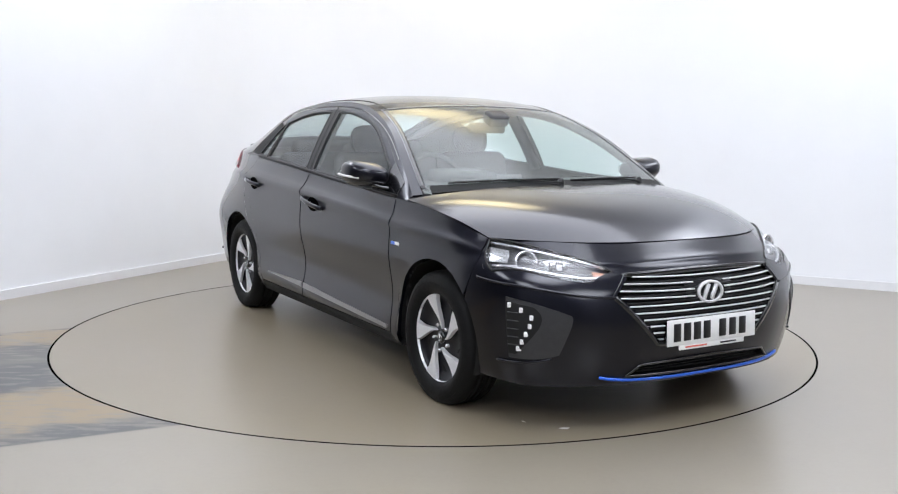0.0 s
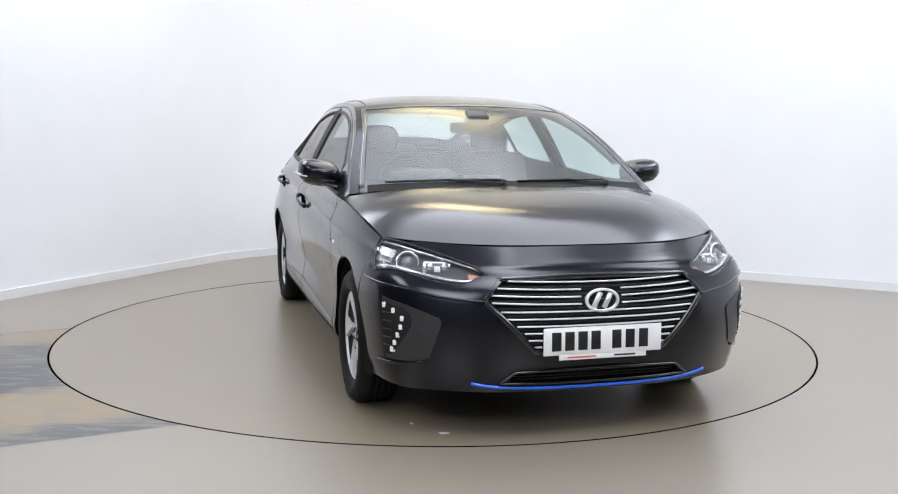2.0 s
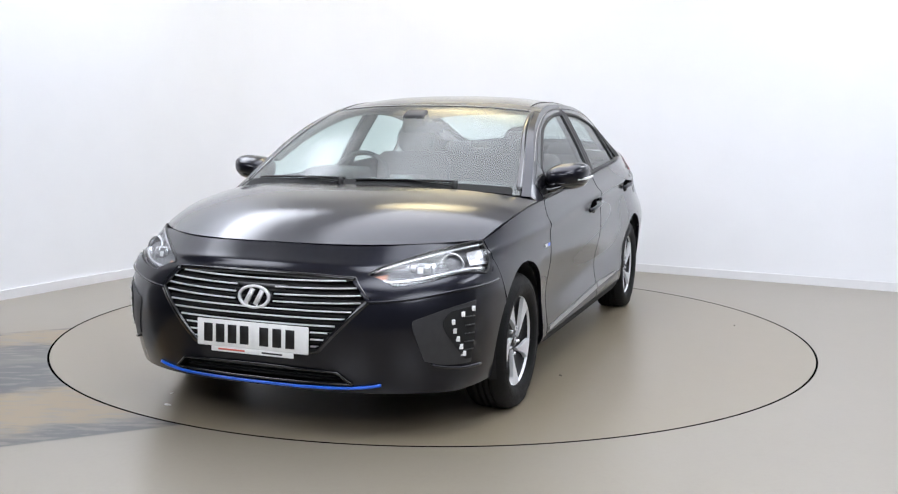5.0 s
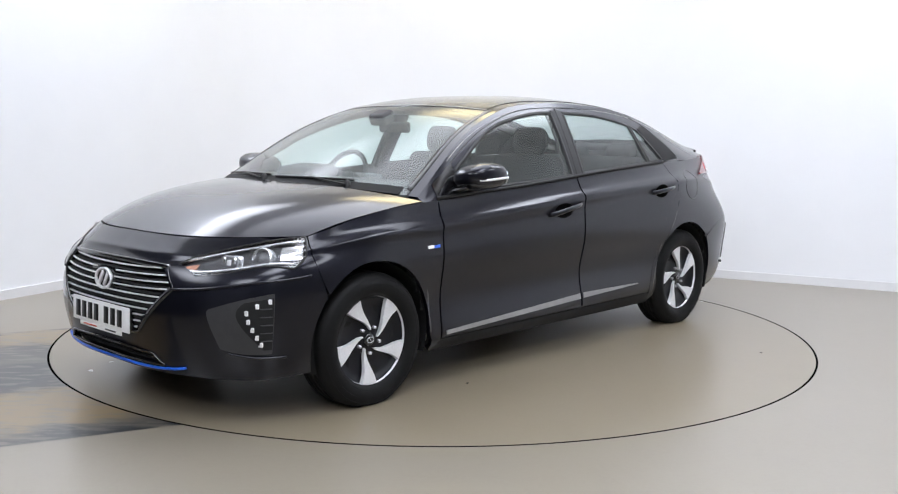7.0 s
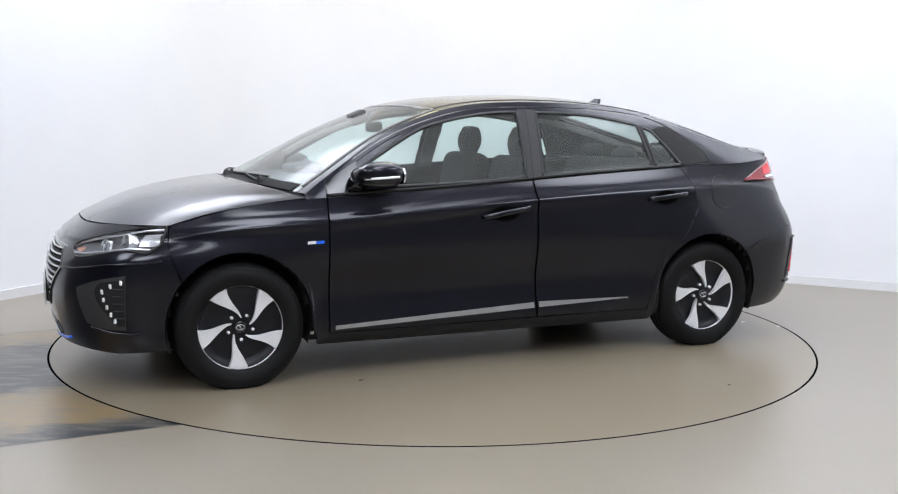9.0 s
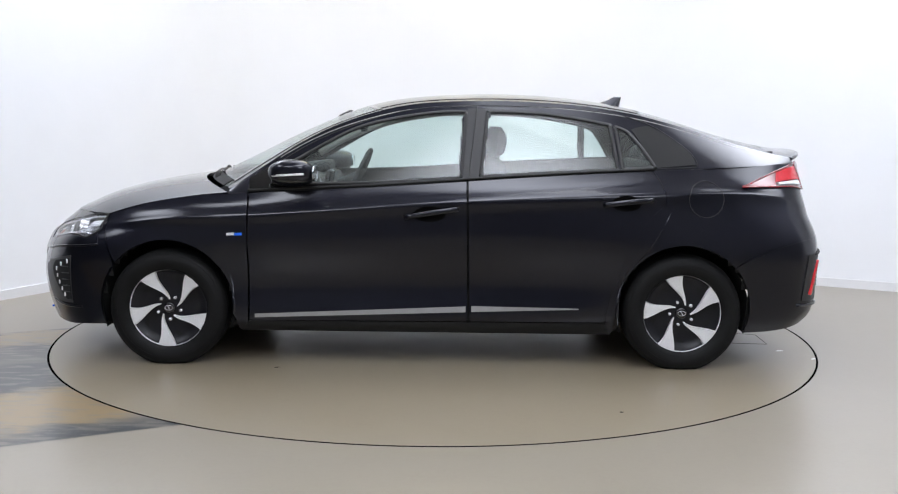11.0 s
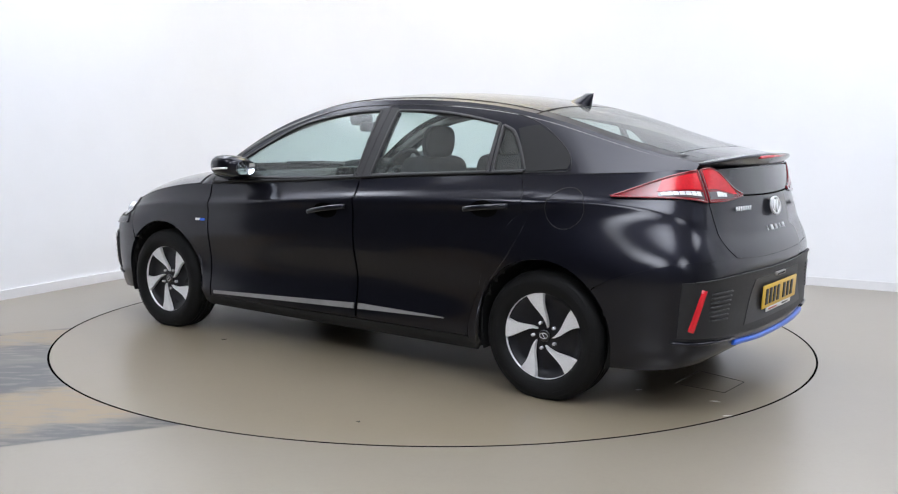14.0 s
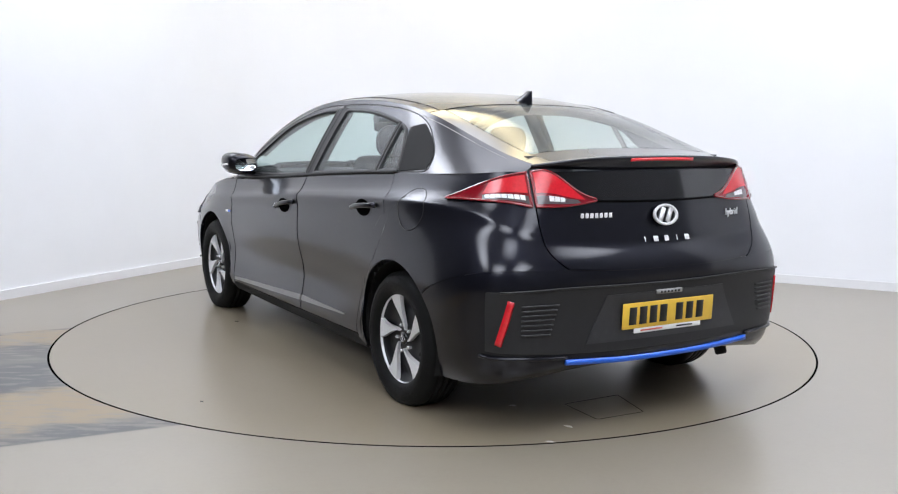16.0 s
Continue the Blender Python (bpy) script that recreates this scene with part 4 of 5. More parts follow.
part("grille_surround", sweep(BODYF.at(curve(np.concatenate([gr_ring, gr_ring[:1]]), 200, False)[:-1], -.006), bar_profile(.020, .022), closed=True, up=(1, 0, 0)), GLOSS, car)
half_at = lambda z: float(np.interp(z, (.370, .585, .668), (.285, .482, .415)))
for i in range(10):
    z = .655 - .0292 * i
    h = half_at(z) - .010
    if i in (1, 2, 3):
        spans = ((-h, -.090), (.090, h))
    elif i > 6:
        spans = ((-h, -.255), (.255, h))
    else:
        spans = ((-h, h),)
    for a, b in spans:
        ys = np.linspace(a, b, 40 if b - a > .5 else 18)
        path = BODYF.at(BODYF.face([(y, z + .010 * (abs(y) / .48) ** 2 * (1 if i < 4 else .3)) for y in ys], 2.2), -.006)
        part("grille_bar", sweep(path, [(-.008, -.0018), (.004, -.0032), (.004, .0032), (-.008, .0018)], up=(0, 0, 1)), ALLOY, grille, "slim chrome grille bar")
    ys = np.linspace(-h, h, 30)
    part("grille_blade", sweep(BODYF.at(BODYF.face([(y, z - .0135) for y in ys], 2.2), -.018), bar_profile(.02, .008)), INNER, grille)
bq = quad(lambda c: BODYF.face(c, 2.2), (-.122, .530), (.122, .530), (-.140, .637), (.140, .637), 16, 10)
part("badge_panel", shell(BODYF, coons(*bq), off=-.010, gap=0, depth=.012), GLOSS, car, "gloss black sensor panel behind the badge")


def emblem(x, z, wx, hz, nx, parent, tilt=0):
    """A plain oval ring with slanting bars."""
    m = pose(x, 0, z, 0, tilt, 0)
    el = [(0, wx * math.cos(a), hz * math.sin(a)) for a in np.linspace(0, 2 * math.pi, 49)[:-1]]
    sh = lambda d: moved(d, m)
    e = part("badge", sh(sweep(el, [(-.006, -.004), (.005, -.006), (.005, .006), (-.006, .006)], closed=True, up=(1, 0, 0))), ALLOY, parent, "chrome oval badge")
    for k in (-1, 1):
        part("badge_bar", sh(sweep([(0, nx * wx * (-.24 + .34 * k), -hz * .74), (0, nx * wx * (.24 + .34 * k), hz * .74)], bar_profile(.019, .008), up=(1, 0, 0))), ALLOY, e)
    part("badge_field", sh(([(-.004 * nx, wx * .96 * math.cos(a), hz * .96 * math.sin(a)) for a in np.linspace(0, 2 * math.pi, 33)[:-1]], [tuple(range(32))])), GLOSS, e)
    return e


emblem(2.200, .578, .069, .044, 1, car, -6)


def plate(x, z, face, material, parent, tilt, name):
    """A registration plate whose characters are plain bars, on a slim dealer strip."""
    m = pose(x, 0, z, 0, tilt, 0 if face > 0 else 180)
    e = part(name, moved(bevel_box(.007, .520, .112, .004), m), material, parent)
    xs = (-.205, -.148, -.091, -.034, .058, .118, .178)
    for y in xs:
        part("bar", moved(bevel_box(.002, .041, .076, .0006, 1, pose(.0042, y, 0)), m), INK, e)
    part("dealer_strip", moved(bevel_box(.004, .385, .022, .002, m=pose(0, .0, -.066)), m), PLATEW, e, "white dealer strip under the plate")
    part("bar", moved(bevel_box(.001, .125, .007, .0003, 1, pose(.0026, -.095, -.066)), m), REDINK, e)
    part("bar", moved(bevel_box(.001, .095, .007, .0003, 1, pose(.0026, .095, -.066)), m), INK, e)
    return e


plate(2.221, .420, 1, PLATEW, car, -2, "front_plate")
part("plate_plinth", bevel_box(.03, .50, .095, .01, m=pose(2.202, 0, .420)), GLOSS, car)

# blue lip and lower intake
lip = BODYF.at(BODYF.face(curve([(-.525, .243), (-.42, .228), (-.2, .2195), (0, .2175), (.2, .2195), (.42, .228), (.525, .243)], 70), 2.2), .004)
part("blue_lip", sweep(lip, bar_profile(.012, .011)), BLUE, car, "bright blue strip along the bumper's lower edge")
for k in range(3):
    z = .252 + .014 * k
    part("intake_blade", sweep(BODYF.at(BODYF.face([(y, z) for y in np.linspace(-.36, .36, 30)], 2.2), -.018), bar_profile(.02, .004)), INNER, car)
part("intake_surround", sweep(BODYF.at(curve(np.concatenate([in_ring, in_ring[:1]]), 120, False)[:-1], .001), bar_profile(.008, .016), closed=True, up=(1, 0, 0)), GLOSS, car)
# brow between lamp and grille, proud of the recessed cheek below
low_b = BODY.inv(curve([(2.165, .488, .585), (2.09, .62, .592), (1.95, .75, .606), (1.79, .845, .625), (1.715, .868, .635)], 40))
both("brow_edge", sweep(BODY.at(low_b, .0065), disc_profile(.0055, 8)), PAINT)
top_b = np.concatenate([BODY.inv(curve([(2.155, .418, .672), (2.10, .47, .682), (2.075, .56, .630)], 12)), BODY.inv(curve([(2.075, .56, .630), (1.95, .70, .634), (1.775, .82, .647), (1.72, .845, .68)], 28))])
overlay("bumper_brow", BODY, low_b, top_b, BODY.inv(curve([(2.165, .488, .585), (2.155, .418, .672)], 10)), BODY.inv(curve([(1.715, .868, .635), (1.72, .845, .68)], 10)), PAINT, off=.007, depth=.009)
# daytime lamp pods
pod_b, pod_t = [(1.885, .828, .315), (1.99, .752, .318), (2.065, .70, .335)], [(1.870, .825, .572), (1.98, .745, .545), (2.085, .655, .508)]
for dd, s in zip(both("lamp_pod", shell(BODY, coons(BODY.inv(curve(pod_b, 20)), BODY.inv(curve(pod_t, 20)), BODY.inv(curve([pod_b[0], pod_t[0]], 16)), BODY.inv(curve([pod_b[2], (2.105, .665, .47), pod_t[2]], 16))), off=.005, gap=0, depth=.006), GREYPL, car, "dark grey corner pod with a column of lamps"), (1, -1)):
    def put(nm, d, mt, lb="", p=dd, s=s):
        return part(nm, d if s > 0 else mirrored(d), mt, p, lb)
    put("pod_vent", shell(BODY, coons(BODY.inv(curve([(1.888, .83, .335), (1.915, .808, .335)], 8)), BODY.inv(curve([(1.875, .825, .555), (1.965, .755, .535)], 8)), BODY.inv(curve([(1.888, .83, .335), (1.875, .825, .555)], 16)), BODY.inv(curve([(1.915, .808, .335), (2.0, .745, .47), (1.965, .755, .535)], 16))), off=.008, gap=0, depth=.004), INNER)
    for k in range(5):
        z = .375 + .034 * k
        put("vent_slat", sweep(BODY.at(BODY.inv([(1.885, .825, z), (1.90, .82, z), (1.91, .81, z), (1.925, .80, z)]), .010), bar_profile(.004, .004)), GREYPL)
    for q in ((1.893, .812, .540), (1.935, .785, .522), (1.970, .76, .494), (1.966, .765, .459), (1.954, .775, .425), (1.940, .785, .391), (1.926, .795, .360)):
        c = BODY.inv([q])
        p, n = BODY.at(c, .0035)[0], np.array((.93, .36, 0))
        rot = Vector(n).to_track_quat("X", "Z").to_matrix().to_4x4()
        put("lamp_cell", moved(bevel_box(.008, .034, .022, .003, m=Matrix.Identity(4)), Matrix.Translation(p) @ rot), WHITELENS, "small square daytime lamp")
    put("pod_edge", sweep(BODY.at(BODY.inv(curve([(1.83, .86, .296), (1.95, .79, .300), (2.04, .72, .318)], 14)), .006), disc_profile(.006, 6)), PAINT)


# headlamps
def headlamp(s):
    e = new("headlamp")
    e.parent = car
    e["label"] = "clear headlamp with projector and silver trim"

    def put(nm, d, mt, lb=""):
        return part(nm, d if s > 0 else mirrored(d), mt, e, lb)
    grid = coons(HL_LOW, HL_TOP, curve(HL_IN, 12), curve(HL_END, 12))
    put("lamp_bowl", shell(BODY, grid, off=-.026, gap=0, depth=0), LAMPGREY)
    lens = put("lamp_lens", shell(BODY, grid, off=.004, gap=0, depth=.004), LENS, "clear polycarbonate lens")
    lens.visible_shadow = False
    rim = np.concatenate([HL_LOW, HL_END[1:], HL_TOP[::-1][1:]])
    put("lamp_seal", sweep(BODY.at(rim, .001), bar_profile(.008, .008), closed=True, up=(1, .6, 0)), SEAL)
    put("drl_strip", sweep(BODY.at(HL_TOP * .94 + HL_LOW * .06, -.010)[1:], bar_profile(.016, .010)), LAMPSILVER, "white light guide along the lamp's upper edge")
    put("lower_trim", sweep(BODY.at(HL_TOP * .09 + HL_LOW * .91, -.008)[2:], bar_profile(.016, .014)), LAMPSILVER)
    put("side_trim", shell(BODY, coons(grid[2, 16:], grid[-3, 16:], grid[2:-2, 16], grid[2:-2, -1]), off=-.010, gap=0, depth=.01), LAMPSILVER)
    mid = grid[5]

    def seat_at(q, deep):
        i = int(q)
        c = (mid[i] * (1 - q + i) + mid[i + 1] * (q - i))[None]
        n = BODY.normal(c)[0] * .35 + np.array((1, .1, 0)) * .65
        return Matrix.Translation(BODY.at(c, -deep)[0]) @ Vector(n / np.linalg.norm(n)).to_track_quat("Y", "Z").to_matrix().to_4x4()
    m, r = seat_at(13.6, .028), .050
    put("projector_bezel", moved(lathe([(r * .74, .002), (r * .84, .022), (r * .98, .025), (r, .016), (r, -.02)], 40), m), LAMPSILVER, "bright ring round the projector")
    put("projector", moved(lathe([(0, .022), (r * .3, .020), (r * .55, .013), (r * .74, .002), (r * .74, -.01)], 32), m), BEAM, "dark projector lens")
    m = seat_at(8.3, .024)
    put("reflector_box", moved(bevel_box(.124, .02, .058, .010, 3), m), LAMPSILVER, "bright faceted reflector cell")
    put("reflector_lens", moved(bevel_box(.094, .012, .046, .006, 2, pose(0, .010, 0)), m), BEAM)
    for k, (dx, dz, w, h) in enumerate(((-.028, .006, .022, .026), (0, -.004, .024, .024), (.028, .005, .020, .028))):
        put("reflector_facet", moved(bevel_box(w, .003, h, .001, 1, pose(dx, .0158, dz)), m), LAMPSILVER if k != 1 else WHITELENS)
    put("indicator", shell(BODY, coons(grid[1, 1:4], grid[5, 1:4], grid[1:6, 1], grid[1:6, 3]), off=-.016, gap=0, depth=.006), AMBER, "amber indicator cell")
    return e


headlamp(1), headlamp(-1)

# scuttle, wipers and windscreen border
part("scuttle", shell(TOP, rect(-.0, .20, -.90, .90, 6, 40), off=.004, gap=0, depth=.01), INNER, car, "black plastic scuttle panel")
frit = np.concatenate([[(a, b) for a, b in zip(np.linspace(.15, 4.08, 40), np.full(40, .935))], [(4.08, b) for b in np.linspace(.92, -.92, 50)], [(a, -.935) for a in np.linspace(4.08, .15, 40)]])
part("windscreen_border", sweep(TOP.at(frit, .0005), bar_profile(.028, .003), up=TOP.normal(frit)), GLOSS, car)


def wiper(y0, y1, s0, s1):
    e = new("wiper")
    e.parent = car
    k = 16
    uv = np.stack([np.linspace(s0, s1, k), np.linspace(y0, y1, k)], 1)
    part("wiper_blade", sweep(TOP.at(uv, .010), bar_profile(.010, .010)), SEAL, e)
    uv2 = np.stack([np.linspace(.05, (s0 + s1) / 2, k), np.linspace(y0 + (y1 - y0) * .02, (y0 + y1) / 2, k)], 1)
    part("wiper_arm", sweep(TOP.at(uv2, .015), bar_profile(.012, .007)), SEAL, e)
    part("wiper_pivot", moved(lathe([(0, .03), (.012, .022), (.017, .012), (.019, -.02)], 16), Matrix.Translation(TOP.at([(.08, y0 + (y1 - y0) * .02)], .006)[0]) @ pose(0, 0, 0, 90)), SEAL, e)


wiper(-.10, -.80, .20, .22), wiper(.60, -.02, .22, .16)
for y in (.33, -.33):
    part("washer_jet", bevel_box(.03, .02, .010, .004, m=pose(1.19, y, .993, 0, 18, 0)), SEAL, car)

# ---- rear face ----
LIP = np.array([(-1.985, .600, 1.117), (-2.040, .520, 1.131), (-2.085, .39, 1.145), (-2.115, .2, 1.154), (-2.125, 0, 1.157)])
lp = curve(LIP, 26)
lp = np.concatenate([lp, lp[::-1][1:] * flip])
topedge = TOP.at(np.stack([np.full(len(lp), 10.98), np.clip(lp[:, 1] / .583, -1, 1)], 1))
under = BODYR.at(BODYR.inv(np.stack([lp[:, 0] + .05, lp[:, 1] * .99, np.full(len(lp), 1.095)], 1)))
rows = [topedge, topedge * .5 + lp * .5 + (0, 0, .001), lp, lp + (-.002, 0, -.008), lp + (.006, 0, -.017), under + (.004, 0, .0)]
n = len(lp)
part("spoiler", ([p for r in rows for p in r.tolist()], [(i * n + j, i * n + j + 1, (i + 1) * n + j + 1, (i + 1) * n + j) for i in range(5) for j in range(n - 1)]), PAINT, car, "small tail spoiler over the hatch")
part("brake_light", sweep([(p[0] + .004, p[1], p[2] - .015) for p in lp if abs(p[1]) < .20], bar_profile(.012, .014)), REDLENS, car, "slim red high-level brake light")
LG = [BODYR.face(curve([(.335, .974), (0, .968), (-.335, .974)], 40), -2.1), BODYR.face(curve([(.52, 1.088), (0, 1.092), (-.52, 1.088)], 40), -2.1),
      BODYR.face(curve([(.335, .974), (.43, 1.01), (.52, 1.088)], 14), -2.1), BODYR.face(curve([(-.335, .974), (-.43, 1.01), (-.52, 1.088)], 14), -2.1)]
part("lower_rear_glass", shell(BODYR, coons(*LG), off=.005, gap=0, depth=.006), GLOSS, tailgate, "upright dark lower rear glass")


part("lower_glass_gap", sweep(BODYR.at(BODYR.face(curve([(.345, .968), (0, .962), (-.345, .968)], 40), -2.1), .003), disc_profile(.0035, 6), up=(1, 0, 0)), GAP, tailgate, "shut line below the rear glass")


def tail_lamp(s):
    e = new("tail_lamp")
    e.parent = car
    e["label"] = "pointed red tail lamp with a clear band"

    def put(nm, d, mt, lb=""):
        return part(nm, d if s > 0 else mirrored(d), mt, e, lb)
    ob = BODY.inv(curve([(-1.66, .80, .955), (-1.85, .725, .952), (-2.045, .628, .952)], 24))
    ot = BODY.inv(curve([(-1.66, .80, .960), (-1.80, .735, 1.02), (-1.985, .622, 1.089)], 24))
    og = coons(ob, ot, BODY.inv(curve([(-1.66, .80, .955), (-1.66, .80, .960)], 14)), BODY.inv(curve([(-2.045, .628, .952), (-1.985, .622, 1.089)], 14)))
    ib = BODY.inv(curve([(-2.05, .612, .952), (-2.09, .48, .955), (-2.105, .345, .972)], 20))
    it = BODY.inv(curve([(-1.99, .606, 1.088), (-2.03, .53, 1.088), (-2.075, .43, 1.015), (-2.10, .345, .980)], 20))
    ig = coons(ib, it, BODY.inv(curve([(-2.05, .612, .952), (-1.99, .606, 1.088)], 14)), BODY.inv(curve([(-2.105, .345, .972), (-2.10, .345, .980)], 14)))
    for g, nm in ((og, "outer_lens"), (ig, "inner_lens")):
        put(nm, shell(BODY, g, off=.008, gap=0, depth=.014), REDDEEP, "glossy dark red lens")
        rim = np.concatenate([g[0], g[1:, -1], g[-1, ::-1][1:], g[::-1, 0][1:-1]])
        put("lens_edge", sweep(BODY.at(rim, .0085), bar_profile(.008, .007), closed=True, up=BODY.normal(rim)), REDDEEP)

    def window(g, j0, j1, j2, j3, i0, i1, n=12):
        """A patch of the lens grid between two columns at its foot and two at its head."""
        pick = lambda i, j: g[i, int(j)] * (1 - j % 1) + g[i, min(int(j) + 1, g.shape[1] - 1)] * (j % 1)
        lo, hi = (np.array([pick(i, j) for j in np.linspace(a, b, n)]) for i, a, b in ((i0, j0, j1), (i1, j2, j3)))
        return coons(lo, hi, curve([lo[0], hi[0]], 6, False), curve([lo[-1], hi[-1]], 6, False))
    put("light_panel", shell(BODY, window(og, 11.5, 22.4, 13.5, 22.4, 5, 12), off=.0105, gap=0, depth=.004), REDLENS, "bright red light panel")
    put("light_panel", shell(BODY, window(ig, .6, 15.5, .6, 8.5, 5, 13), off=.0105, gap=0, depth=.004), REDLENS, "bright red light panel")
    put("clear_band", shell(BODY, window(og, 11.5, 22.4, 11.5, 22.4, 1, 4), off=.0105, gap=0, depth=.004), SMOKED, "smoked foot of the lamp")
    put("clear_band", shell(BODY, window(ig, .6, 14, .6, 13, 1, 4), off=.0105, gap=0, depth=.004), SMOKED, "smoked foot of the lamp")
    for g, j0, j1, count in ((og, 12.2, 21.6, 7), (ig, 4.0, 9.0, 3)):
        w = (j1 - j0) / count
        for k in range(count):
            put("lens_rib", shell(BODY, window(g, j0 + w * k, j0 + w * (k + .88), j0 + w * k, j0 + w * (k + .88), 2, 4, 4), off=.0125, gap=0, depth=.003), WHITELENS, "clear ribbed reversing lens")
    return e


tail_lamp(1), tail_lamp(-1)
# plastic bumper insert, plate, reflectors and blue strip
ins_b = BODYR.inv(curve([(-1.985, .79, .372), (-2.11, .66, .362), (-2.18, .50, .350), (-2.20, .25, .345), (-2.205, 0, .345)], 36))
ins_t = BODYR.inv(curve([(-2.00, .80, .612), (-2.12, .70, .620), (-2.20, .50, .625), (-2.23, .25, .618), (-2.235, 0, .615)], 36))
ins_b, ins_t = (np.concatenate([a, (a[::-1] * (-1, 1) + (30, 0))[1:]]) for a in (ins_b, ins_t))
ins_l = curve([ins_b[0], ins_t[0]], 20)
insert = part("bumper_insert", shell(BODYR, coons(ins_b, ins_t, ins_l, ins_l * (-1, 1) + (30, 0)), off=.006, gap=0, depth=.01), PLASTIC, car, "grained dark grey plastic bumper insert")
rec = quad(lambda c: BODYR.face(c, -2.2), (.43, .385), (-.43, .385), (.33, .585), (-.33, .585), 30, 12)
part("plate_recess", shell(BODYR, coons(*rec), off=.009, gap=0, depth=.003), GREYPL, insert)
plate(-2.187, .488, -1, PLATEY, car, 3, "rear_plate")
part("plate_lamp", sweep([(-2.182, y, .580) for y in np.linspace(.07, -.07, 8)], bar_profile(.02, .018)), SATIN, car, "small silver plate lamp")
for k in range(6):
    part("bar", bevel_box(.003, .010, .009, .001, 1, pose(-2.193, .05 - .02 * k, .580)), INK, car)
for s in (1, -1):
    d = sweep(BODY.at(BODY.inv(curve([(-2.035, .775, .398), (-2.058, .765, .49), (-2.078, .752, .582)], 12)), .006), [(-.017, -.004), (.017, -.004), (.012, .005), (-.012, .005)], up=(-.6, .8, 0))
    part("rear_reflector", d if s > 0 else mirrored(d), REDLENS, car, "upright red rear reflector")
    for k in range(7):
        z = .44 + .020 * k
        d = sweep(BODY.at(BODY.inv(curve([(-2.09, .71, z), (-2.13, .66, z), (-2.165 + .012 * k * .2, .60 - .006 * k, z)], 10)), .008), bar_profile(.008, .006))
        part("vent_slat", d if s > 0 else mirrored(d), GREYPL, insert)
    d = sweep(BODY.at(BODY.inv(curve([(-1.96, .80, .350), (-2.08, .69, .345), (-2.17, .52, .335)], 18)), .006), disc_profile(.008, 8))
    part("bumper_edge", d if s > 0 else mirrored(d), PAINT, car)
part("insert_edge", sweep(BODYR.at(ins_t[2:-2], .0085), disc_profile(.0045, 8)), PLASTIC, insert)
bl = BODYR.at(BODYR.face(curve([(.52, .318), (.25, .308), (0, .305), (-.25, .308), (-.52, .318)], 50), -2.2), .006)
part("blue_strip", sweep(bl, bar_profile(.014, .022)), BLUE, car, "bright blue strip under the rear bumper")
emblem(-2.146, .905, .0625, .041, -1, car, 12)
for k in range(7):
    y = .415 - .0225 * k
    p = BODYR.at(BODYR.face([(y, .909)], -2.1), .009)[0]
    part("letter_bar", bevel_box(.004, .017, .020, .002, 1, pose(*p)), ALLOY, tailgate)
for k in range(5):
    y = .115 - .060 * k
    p = BODYR.at(BODYR.face([(y, .803)], -2.1), .011)[0]
    part("letter_bar", bevel_box(.004, (.006, .026, .024, .006, .026)[k], .024, .002, 1, pose(*p, 0, 22, 0)), ALLOY, tailgate)
p = BODYR.at(BODYR.face([(-.44, .897)], -2.1), .006)[0]
fc = bpy.data.curves.new("lettering", "FONT")
fc.body, fc.size, fc.extrude, fc.align_x = "hybrid", .042, .002, "CENTER"
fc.materials.append(ALLOY)
word = new("lettering", fc)
word.parent = tailgate
word.matrix_basis = Matrix.Translation(p + np.array((-.010, 0, -.012))) @ pose(0, 0, 0, 90, 0, -90) @ pose(0, 0, 0, 0, 14, 0)
word["label"] = "raised chrome lettering"
part("exhaust_hook", bevel_box(.06, .03, .05, .01, m=pose(-2.02, -.50, .235, 0, 20, 0)), INNER, car)

# roof: aerial and gutters
fin = []
for q in np.linspace(0, 1, 9):
    x0, x1 = -.945 - .155 * q ** .85, -1.132 - .014 * q
    hw = .046 * (1 - q) ** .9 + .004
    zc = 1.392 + .062 * q
    for a in np.linspace(0, 2 * math.pi, 15)[:-1]:
        cx = (x0 + x1) / 2 + (x0 - x1) / 2 * math.cos(a)
        fin.append((cx, hw * math.sin(a) * (1 if math.cos(a) < 0 else 1 - .7 * math.cos(a)), zc - (.010 * (1 - q) if cx < -1.06 else 0)))
part("aerial", (fin, [(i * 14 + j, i * 14 + (j + 1) % 14, (i + 1) * 14 + (j + 1) % 14, (i + 1) * 14 + j) for i in range(8) for j in range(14)] + [tuple(112 + j for j in range(14))]), PAINT, car, "black shark-fin aerial")
for t_ in (.90, -.90):
    part("roof_gutter", sweep(TOP.at(np.stack([np.linspace(4.15, 8.05, 60), np.full(60, t_)], 1), .0008), disc_profile(.003, 6)), SEAL, car)

# ---- cabin ----
def soft_box(sx, sy, sz, r, m):
    return bevel_box(sx, sy, sz, r, 4, m)


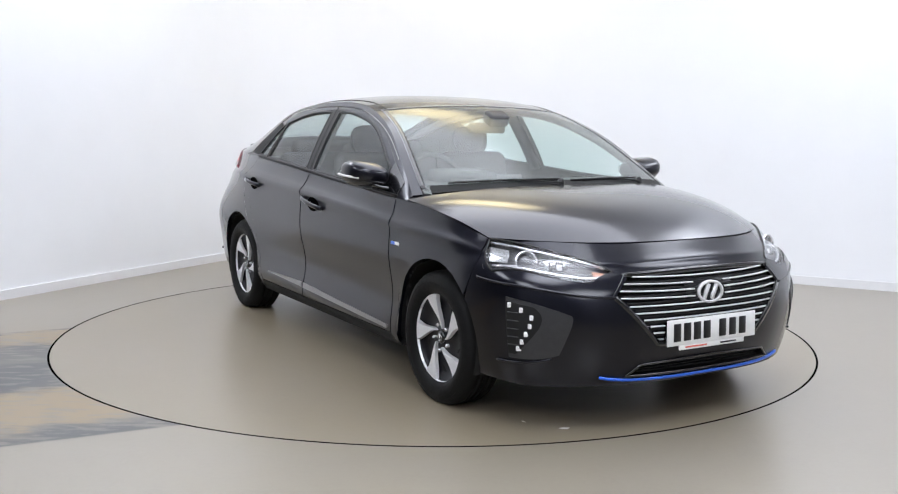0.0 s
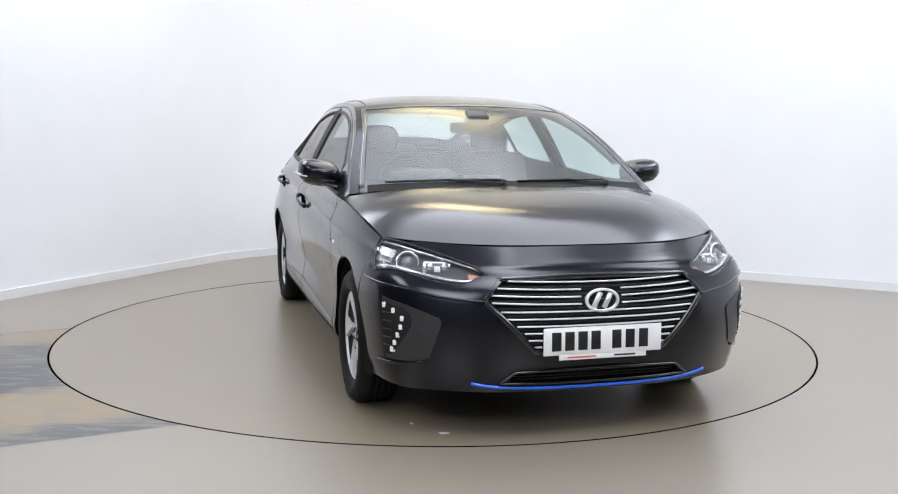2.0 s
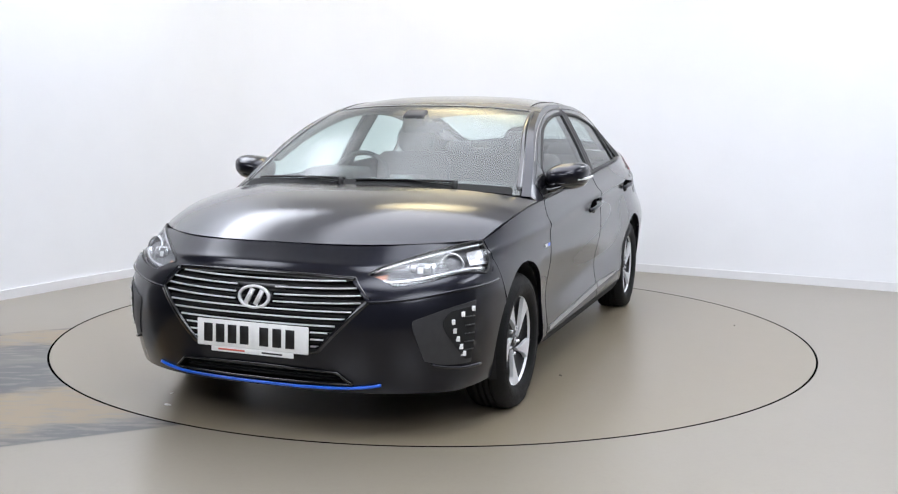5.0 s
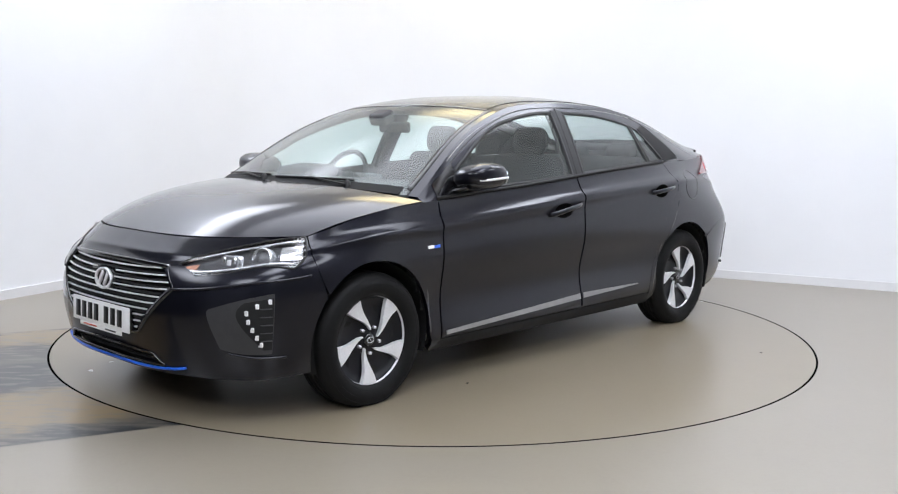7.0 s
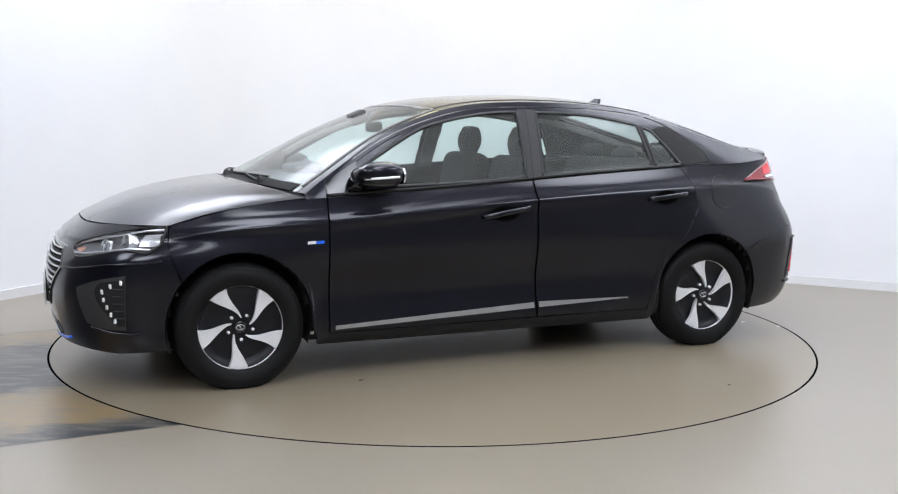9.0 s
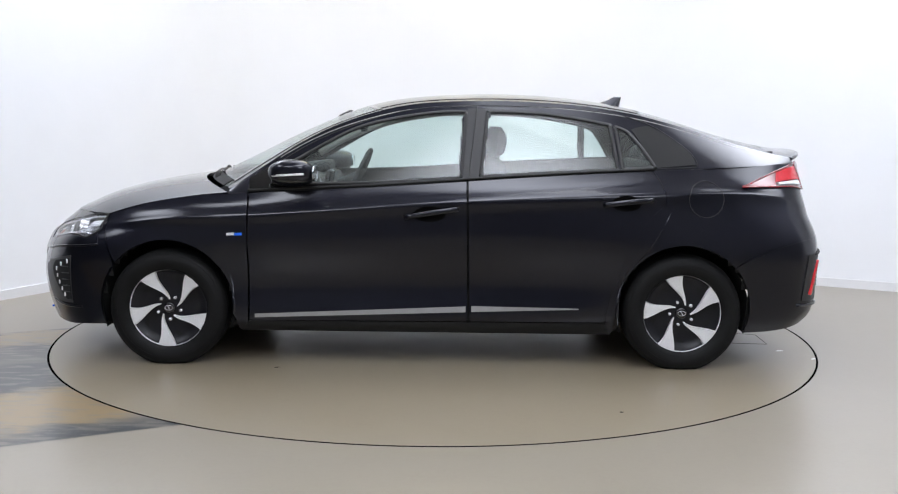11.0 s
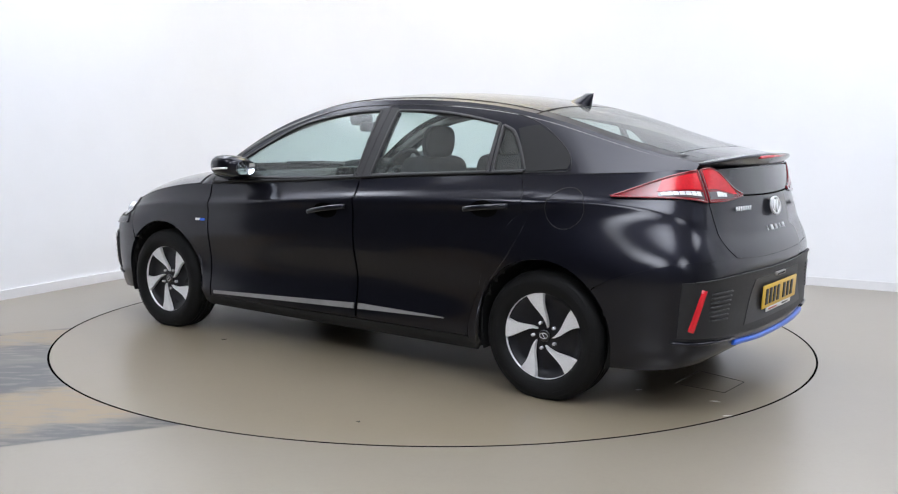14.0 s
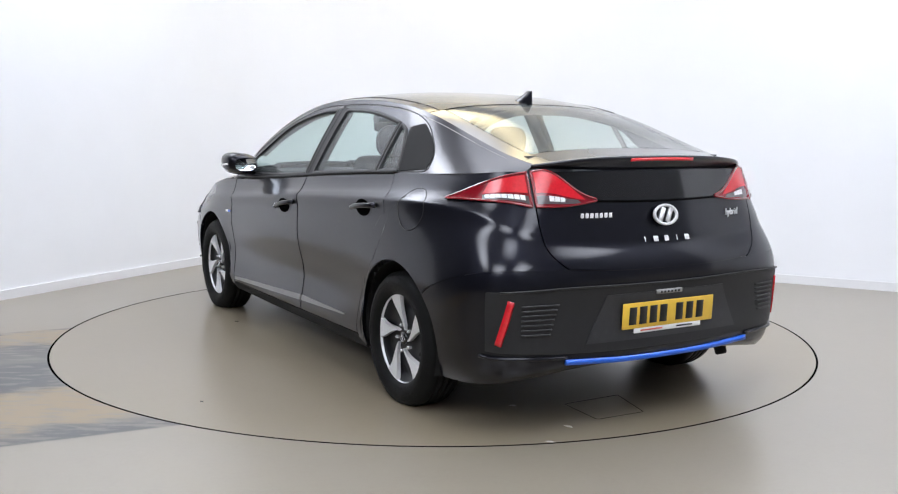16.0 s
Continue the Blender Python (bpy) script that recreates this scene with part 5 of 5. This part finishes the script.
def seat(y):
    e = new("front_seat")
    e.parent = car
    part("cushion", soft_box(.50, .50, .16, .06, pose(-.02, y, .56, 0, -6, 0)), FABRIC, e)
    part("backrest", soft_box(.15, .50, .62, .065, pose(-.30, y, .80, 0, -14, 0)), FABRIC, e)
    part("headrest", soft_box(.11, .25, .18, .075, pose(-.385, y, 1.180, 0, -6, 0)), FABRIC, e)
    for k in (-.055, .055):
        part("headrest_post", sweep([(-.372, y + k, 1.05), (-.38, y + k, 1.12)], disc_profile(.006, 8), up=(1, 0, 0)), CHROME, e)


seat(.37), seat(-.37)
bench = new("rear_bench")
bench.parent = car
part("cushion", soft_box(.50, 1.24, .17, .06, pose(-.90, 0, .54, 0, -5, 0)), FABRIC, bench)
part("backrest", soft_box(.15, 1.24, .58, .06, pose(-1.22, 0, .80, 0, -22, 0)), FABRIC, bench)
for y in (.40, 0, -.40):
    part("headrest", soft_box(.10, .25, .13, .06, pose(-1.335, y, 1.10 - (.02 if y == 0 else 0), 0, -12, 0)), FABRIC, bench)
dash_p = [(1.12, .93), (1.0, .965), (.85, .985), (.72, .985), (.64, .96), (.60, .90), (.62, .60), (1.0, .55)]
part("dashboard", ([(x, s * (.74 if x > .9 else .78), z) for s in (-1, 1) for x, z in dash_p], [(i, (i + 1) % 8, 8 + (i + 1) % 8, 8 + i) for i in range(8)] + [tuple(range(7, -1, -1)), tuple(range(8, 16))]), DASH, car)
part("instrument_hood", soft_box(.20, .34, .07, .03, pose(.74, -.37, 1.005, 0, 6, 0)), DASH, car)
part("centre_screen", soft_box(.03, .22, .13, .012, pose(.615, 0, .94, 0, -12, 0)), GLOSS, car)
ws = pose(.47, -.37, .945, 0, -24, 0)
sw_ring = [(0, .182 * math.cos(a), .182 * math.sin(a)) for a in np.linspace(0, 2 * math.pi, 41)[:-1]]
swheel = part("steering_wheel", moved(sweep(sw_ring, disc_profile(.015, 8), closed=True, up=(1, 0, 0)), ws), DASH, car)
part("steering_boss", moved(join(bevel_box(.05, .15, .11, .03, 3), bevel_box(.02, .34, .035, .008), bevel_box(.02, .05, .17, .008, m=pose(0, 0, -.09))), ws), DASH, swheel)
part("steering_column", sweep([(.47, -.37, .94), (.70, -.37, .85)], disc_profile(.04, 10)), DASH, car)
part("rear_view_mirror", soft_box(.03, .25, .062, .018, pose(.40, 0, 1.262)), DASH, car)
part("mirror_mount", soft_box(.10, .13, .07, .02, pose(.50, 0, 1.315, 0, 25, 0)), GREYPL, car)
part("parcel_shelf", soft_box(.50, 1.15, .02, .008, pose(-1.63, 0, 1.02)), DASH, car)
part("rear_window_crossbar", sweep([(-1.87, y, 1.125) for y in np.linspace(-.55, .55, 12)], bar_profile(.05, .05)), DASH, car)
part("headlining", shell(TOP, rect(4.2, 8.0, -.98, .98, 24, 24), off=-.035, gap=0, depth=0), LINING, car)
both("pillar_lining", sweep(FLANK.at(FLANK.side(curve([(-.235, 1.0), (-.265, 1.36)], 10)), -.03), bar_profile(.09, .03), up=(0, 1, 0)), DASH)
both("roof_side_lining", sweep(FLANK.at(np.stack([np.linspace(1.2, 10.5, 60), np.full(60, .93)], 1), -.03), bar_profile(.05, .04), up=(0, 0, 1)), LINING)
both("rear_pillar_lining", shell(FLANK, rect(8.9, 10.9, .05, .95, 20, 12), off=-.02, gap=0, depth=0), DASH)
both("door_card", shell(FLANK, rect(1.0, 9.0, -.10, .05, 60, 5), off=-.02, gap=0, depth=0), DASH)

# ---- marks on the deck ----
for x, y, rx, ry, turn, m_ in ((-.915, 1.665, .009, .007, 10, INK), (.777, .929, .016, .007, 30, INK), (-1.663, .444, .016, .010, 50, PLATEW), (-2.037, .411, .022, .010, 15, PLATEW), (1.984, -.60, .022, .012, 70, PLATEW), (-2.164, .602, .02, .008, 40, PLATEW), (1.82, -.70, .012, .006, 5, PLATEW)):
    pts = [(rx * math.cos(a) * (1 + .3 * math.sin(3 * a)), ry * math.sin(a), .0012) for a in np.linspace(0, 2 * math.pi, 13)[:-1]]
    fl = ([(p[0], p[1], 0) for p in pts] + pts, [tuple(range(12, 24))] + [(i, (i + 1) % 12, 12 + (i + 1) % 12, 12 + i) for i in range(12)])
    part("flat_mark", moved(fl, pose(x + CX, y + CY, .0002, 0, 0, turn)), m_, table, smooth=False)
cover = [(-1.76 + CX, -.10 + CY, .0006), (-2.03 + CX, -.02 + CY, .0006), (-2.02 + CX, .24 + CY, .0006), (-1.76 + CX, .22 + CY, .0006)]
part("cover_joint", sweep(curve(cover + cover[:1], 60, False)[:-1], bar_profile(.004, .0015), closed=True), SEAL, table, "thin square joint of a floor cover")


def motions():
    """The car and the deck under it turn together, gathering speed and then at a steady rate."""
    angles = [(0, -60.24), (.5, -61.28), (1, -64.02), (1.5, -68.26), (2, -74.54), (2.5, -80.44), (3, -86.87), (3.5, -92.80), (4, -99.18), (4.5, -105.06), (5, -111.37),
              (5.5, -117.05), (6, -122.78), (6.5, -128.42), (7, -134.10), (7.5, -139.85), (8, -146.03), (8.5, -151.78), (9, -157.87), (9.5, -163.65), (10, -169.50), (10.5, -175.35), (11, -181.18),
              (11.5, -186.98), (12, -192.90), (12.5, -198.72), (13, -204.67), (13.5, -210.15), (14, -216.30), (14.5, -221.96), (15, -228.01), (15.5, -233.66), (16, -239.88)]
    walk(car, [(t, pose(0, 0, 0, 0, 0, a) @ pose(CX, CY, 0)) for t, a in angles])
    walk(table, [(t, pose(0, 0, 0, 0, 0, a)) for t, a in angles])


motions()
